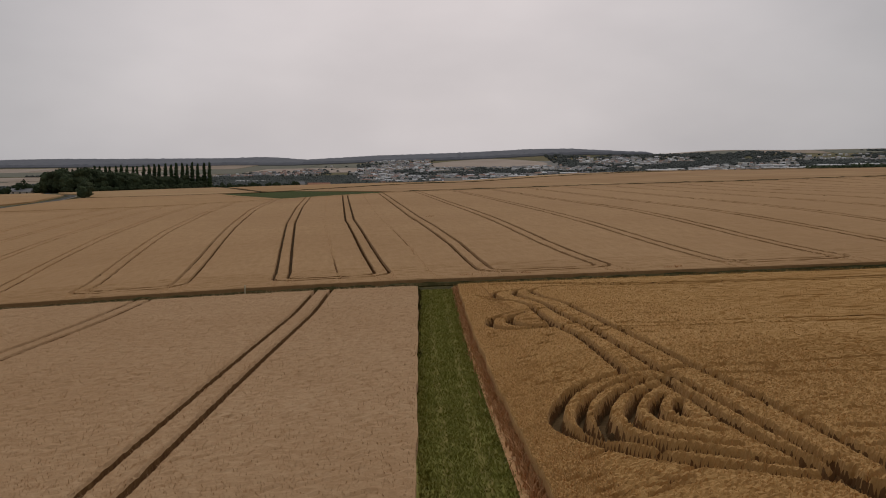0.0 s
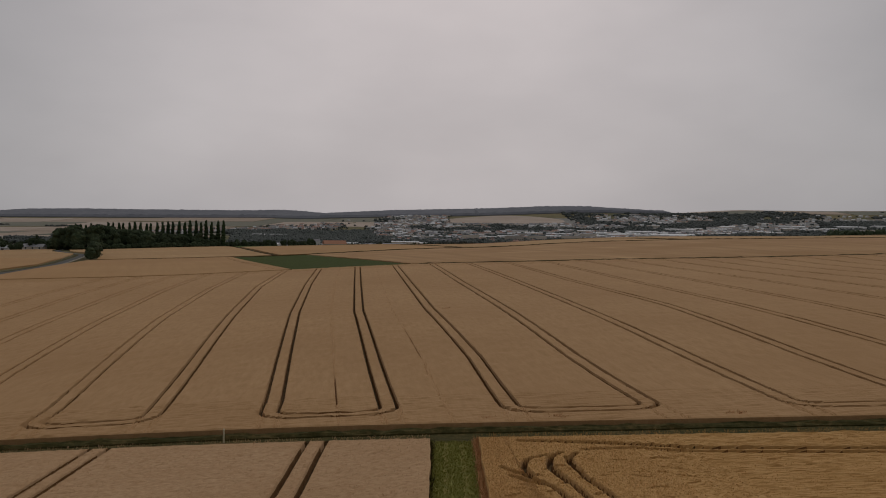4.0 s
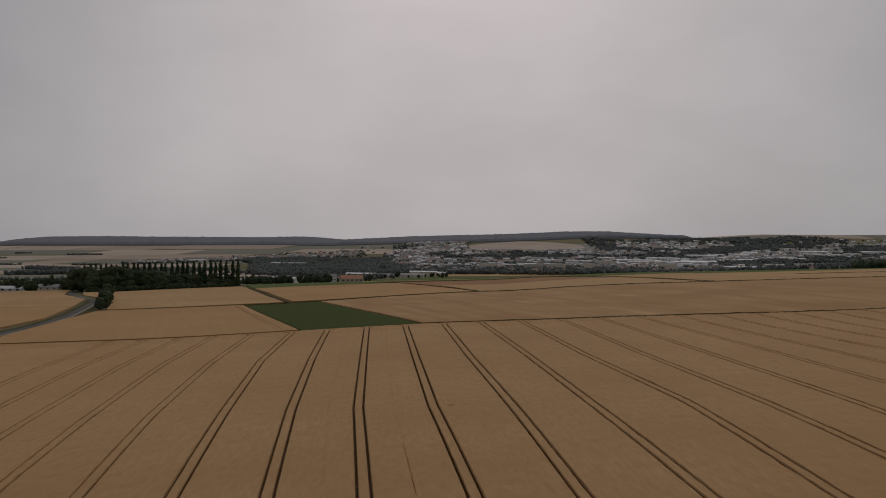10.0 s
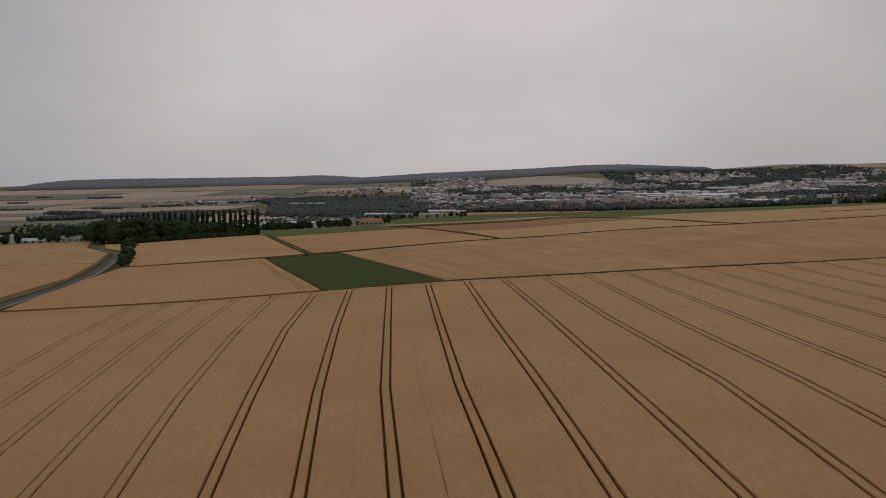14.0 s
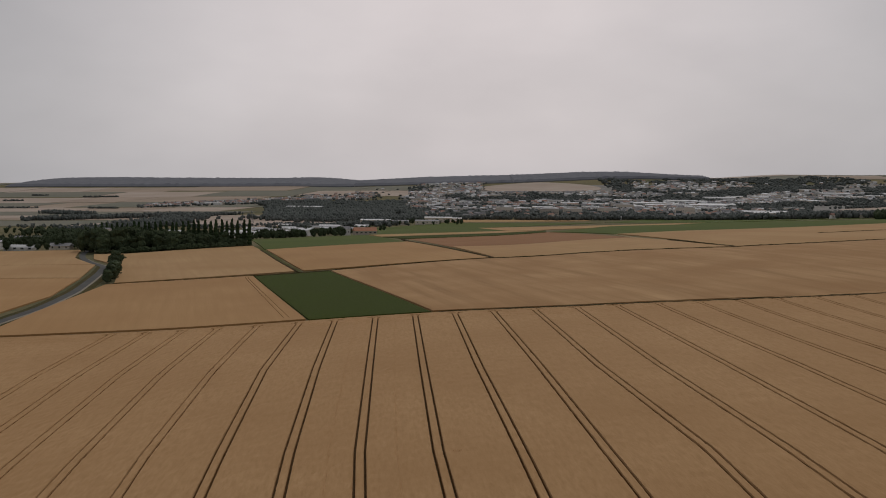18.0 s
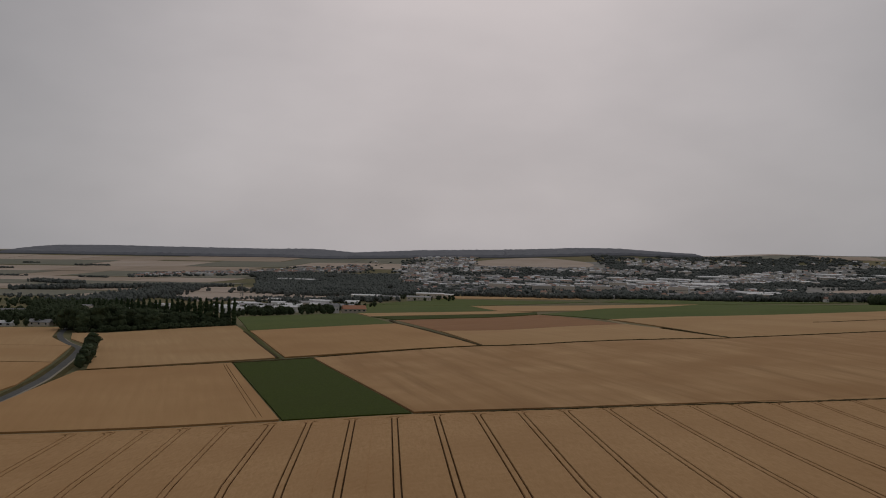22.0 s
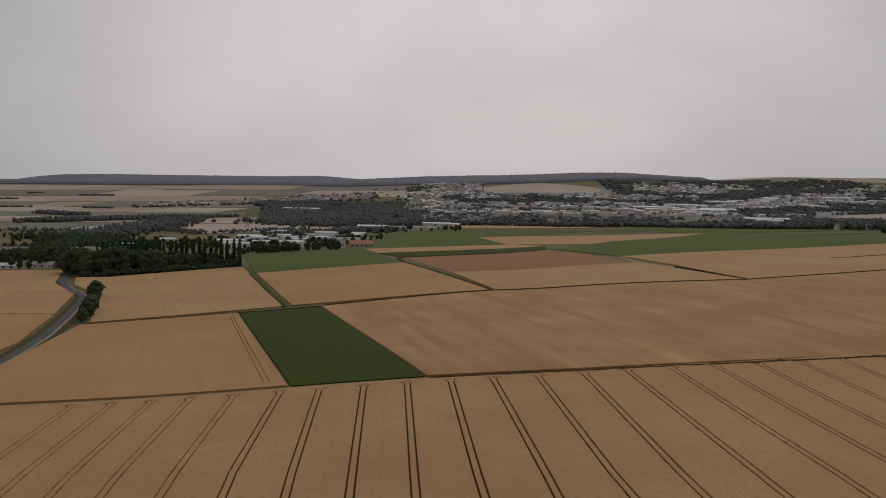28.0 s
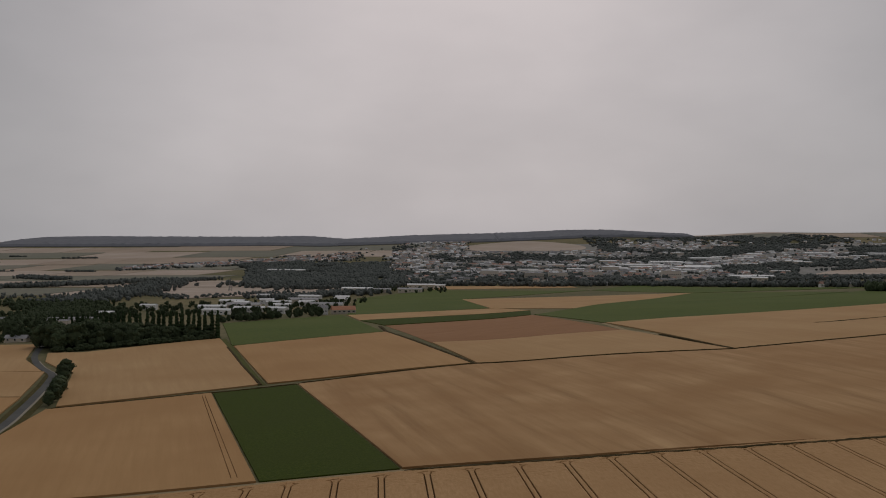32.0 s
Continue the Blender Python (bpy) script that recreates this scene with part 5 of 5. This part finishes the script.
def many_houses(name, places, label, size=1.0, roofs=(2, 3, 3, 3, 4, 4)):
    """The farther houses, too small to pick apart, in one mesh."""
    r = np.random.default_rng(len(places))
    verts, faces, slots = [], [], []
    for x, y, a in places:
        w, d, h, rh = r.uniform(9, 18) * size, r.uniform(8, 11) * size, r.uniform(4, 7.5), r.uniform(2.0, 3.6)
        if r.uniform() < 0.06 * size ** 3:
            w, d, h, rh = r.uniform(28, 60), r.uniform(14, 22), r.uniform(6, 9), 0.8
        c, s, z = math.cos(radians(a)), math.sin(radians(a)), float(land(x, y))
        i = len(verts)
        for px, py, pz in ((-1, -1, -1.5), (1, -1, -1.5), (1, 1, -1.5), (-1, 1, -1.5), (-1, -1, h), (1, -1, h), (1, 1, h), (-1, 1, h), (-1, 0, h + rh), (1, 0, h + rh)):
            verts.append((x + (px * w * c - py * d * s) / 2, y + (px * w * s + py * d * c) / 2, z + pz))
        wall, roof = int(r.integers(2)), int(r.choice(roofs))
        for f, m in (((0, 1, 5, 4), wall), ((1, 2, 6, 9, 5), wall), ((2, 3, 7, 6), wall), ((3, 0, 4, 8, 7), wall), ((4, 5, 9, 8), roof), ((6, 7, 8, 9), roof)):
            faces.append([i + k for k in f])
            slots.append(m)
    ob = link(name, verts, faces, [M["wall_white"], M["wall_cream"], M["roof_red"], M["roof_grey"], M["roof_white"]], slots=slots)
    return tagged(ob, label, "town", kind="stuff")


many_houses("town_houses", spots[150:], "pale houses and roofs of the distant town")
many_houses("village_houses", village, "small distant village on the valley side", 0.8, (2, 2, 3, 3, 3, 4))
town_trees = [(x + rng.normal(0, 20), y + rng.normal(0, 20), rng.uniform(3.5, 6.5), rng.uniform(5, 9)) for x, y, a in spots + village * 2]
for _ in range(9000):
    y = 1800 + 1700 * rng.uniform()
    x = rng.uniform(-0.1 * y, 0.55 * y)
    if (y > 3200 and -60 < x < 450) or (1950 < y < 2490 and 715 + 0.38 * (y - 2075) < x < 1000 + 0.42 * (y - 2075)):
        continue
    if grove(x, y) > (0.06 if y > 2240 else -0.12):
        town_trees.append((x, y, rng.uniform(4.5, 9), rng.uniform(6, 11)))
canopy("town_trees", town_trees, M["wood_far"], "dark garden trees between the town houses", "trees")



def pylon(x, y, height=24.0):
    """A lattice power pylon: four leaning legs, rungs, diagonals and two arms."""
    root = new("pylon")

    def bar(name, a, b, w=0.16):
        a, b = Vector(a), Vector(b)
        bm = box_bm(w, w, (b - a).length)
        bmesh.ops.transform(bm, matrix=Matrix.Translation(a) @ (b - a).to_track_quat("Z", "Y").to_matrix().to_4x4(), verts=bm.verts)
        part(name, bm, M["steel"], root)

    def ring(f):
        w = 2.6 * (1 - f) + 0.35 * f
        return [(sx * w, sy * w, f * height) for sx, sy in ((-1, -1), (1, -1), (1, 1), (-1, 1))]
    for a, b in zip(ring(-0.01), ring(1.0)):
        bar("leg", a, b, 0.28)
    for k in range(6):
        lo, hi = ring(k / 6), ring((k + 1) / 6)
        for i in range(4):
            bar("brace", lo[i], hi[(i + 1) % 4])
            bar("rung", hi[i], hi[(i + 1) % 4])
    for f, half in ((0.72, 5.0), (0.9, 3.8)):
        bar("arm", (-half, 0, f * height), (half, 0, f * height), 0.3)
    root.location = (x, y, float(land(x, y)))
    return tagged(root, "grey steel lattice power pylon at a field edge", "pylon")


pylon(-444.4, 1594)

# ---- small things near the path ----
post = new("marker_post")
bm = box_bm(0.12, 0.12, 1.35, -0.2)
bmesh.ops.bevel(bm, geom=list(bm.edges), offset=0.015, segments=1, affect="EDGES")
part("shaft", bm, M["post"], post)
bm = bmesh.new()
bmesh.ops.create_cone(bm, cap_ends=True, segments=4, radius1=0.11, radius2=0.02, depth=0.1, matrix=Matrix.Translation((0, 0, 1.2)) @ Matrix.Rotation(radians(45), 4, "Z"))
part("cap", bm, M["post"], post)
tagged(post, "pale weathered marker post beside the grass track", "post")
post.location = (-19.3, 84.6, float(land(-19.3, 84.6)))


def blades(name, xs, ys, zs, size, width, material, label, category, seed, lean=0.35):
    """Loose stalks: one thin bent blade at each place."""
    r = np.random.default_rng(seed)
    n = len(xs)
    a = r.uniform(0, math.tau, n)
    k = size * r.uniform(0.6, 1.25, n)
    w = width * r.uniform(0.7, 1.3, n)
    ca, sa = np.cos(a), np.sin(a)
    lx, ly = r.normal(0, lean, n) * k, r.normal(0, lean, n) * k
    base = np.stack([xs, ys, zs], 1)
    side = np.stack([ca * w, sa * w, np.zeros(n)], 1)
    mid = base + np.stack([lx * 0.4, ly * 0.4, k * 0.6], 1)
    tip = base + np.stack([lx, ly, k], 1)
    verts = np.stack([base - side, base + side, mid + side * 0.9, mid - side * 0.9, tip], 1).reshape(-1, 3)
    i = np.arange(n) * 5
    faces = np.stack([i, i + 1, i + 2, i + 3], 1).tolist() + np.stack([i + 3, i + 2, i + 4], 1).tolist()
    ob = link(name, verts, faces, material)
    return tagged(ob, label, category, kind="stuff")


def ears(name, n, x0, x1, y0, y1, tracks, height, material, label, seed, keep):
    r = np.random.default_rng(seed)
    y = y0 + (y1 - y0) * r.uniform(0, 1, n) ** 1.5
    x = r.uniform(x0, x1, n)
    ok = keep(x, y) & (groove_depth(x, y, tracks) > 0.12)
    x, y = x[ok], y[ok]
    return blades(name, x, y, land(x, y) + height - 0.07, 0.16, 0.012, material, label, "wheat", seed)


ears("wheat_ears", 70000, -42, -0.5, 20, 82.5, left_tracks, 0.75, M["straw"], "pale ripe wheat ears", 11, lambda x, y: (x < -2.3 + (83 - y) * 0.0305) & (x > -0.52 * (y + 6)))
ears("wheat_ears", 80000, 1.8, 42, 20, 82.5, right_tracks, 0.78, M["straw_gold"], "golden ripe wheat ears", 12, lambda x, y: (x > right_edge(y) + 0.1) & (x < 0.52 * (y + 6)))
r = np.random.default_rng(13)
y = 18 + 65 * r.uniform(0, 1, 34000) ** 1.15
x = np.interp(y, [-12, 27, 38, 56, 83], [2.3, 1.25, 0.78, 0.25, -0.4]) + r.uniform(-1.65, 1.65, len(y))
centre = np.interp(y, [-12, 27, 38, 56, 83], [2.3, 1.25, 0.78, 0.25, -0.4])
keep = ((np.abs(x - centre + 0.62) > 0.2) & (np.abs(x - centre - 0.68) > 0.2)) | (r.uniform(0, 1, len(x)) < 0.55)
x, y = x[keep], y[keep]
blades("grass_blades", x, y, land(x, y) + 0.03, 0.16, 0.025, M["blade"], "short grass of the mown path", "grass", 13, 0.6)

y = 18 + 65 * r.uniform(0, 1, 5200) ** 1.3
x = np.interp(y, [-12, 27, 38, 56, 82], [4.2, 3.35, 2.75, 2.05, 1.5]) + r.normal(0, 0.17, len(y))
blades("dry_weeds", x, y, land(x, y) + 0.1, 0.42, 0.03, M["dry_edge"], "tall reddish dry weeds beside the grass path", "weeds", 14, 0.4)
y = 18 + 65 * r.uniform(0, 1, 5000) ** 1.3
x = np.interp(y, [-12, 27, 55, 83], [-0.78, -0.95, -1.55, -2.2]) + r.normal(0, 0.14, len(y))
blades("edge_grass", x, y, land(x, y) + 0.03, 0.34, 0.022, M["verge"], "rank dark grass at the wheat edge", "grass", 15, 0.4)
for k, (wx, wy, n) in enumerate(((-2.7, 164.6, 45), (24.0, 88.9, 70), (8.5, 88.6, 60), (2.5, 88.5, 45))):
    x, y = wx + r.normal(0, 0.45, n), wy + r.normal(0, 0.3, n)
    blades("weed_tuft", x, y, land(x, y) + 0.45, 0.42, 0.04, M["dry_edge"], "brown weed tuft standing in the wheat", "weeds", 30 + k, 0.5)
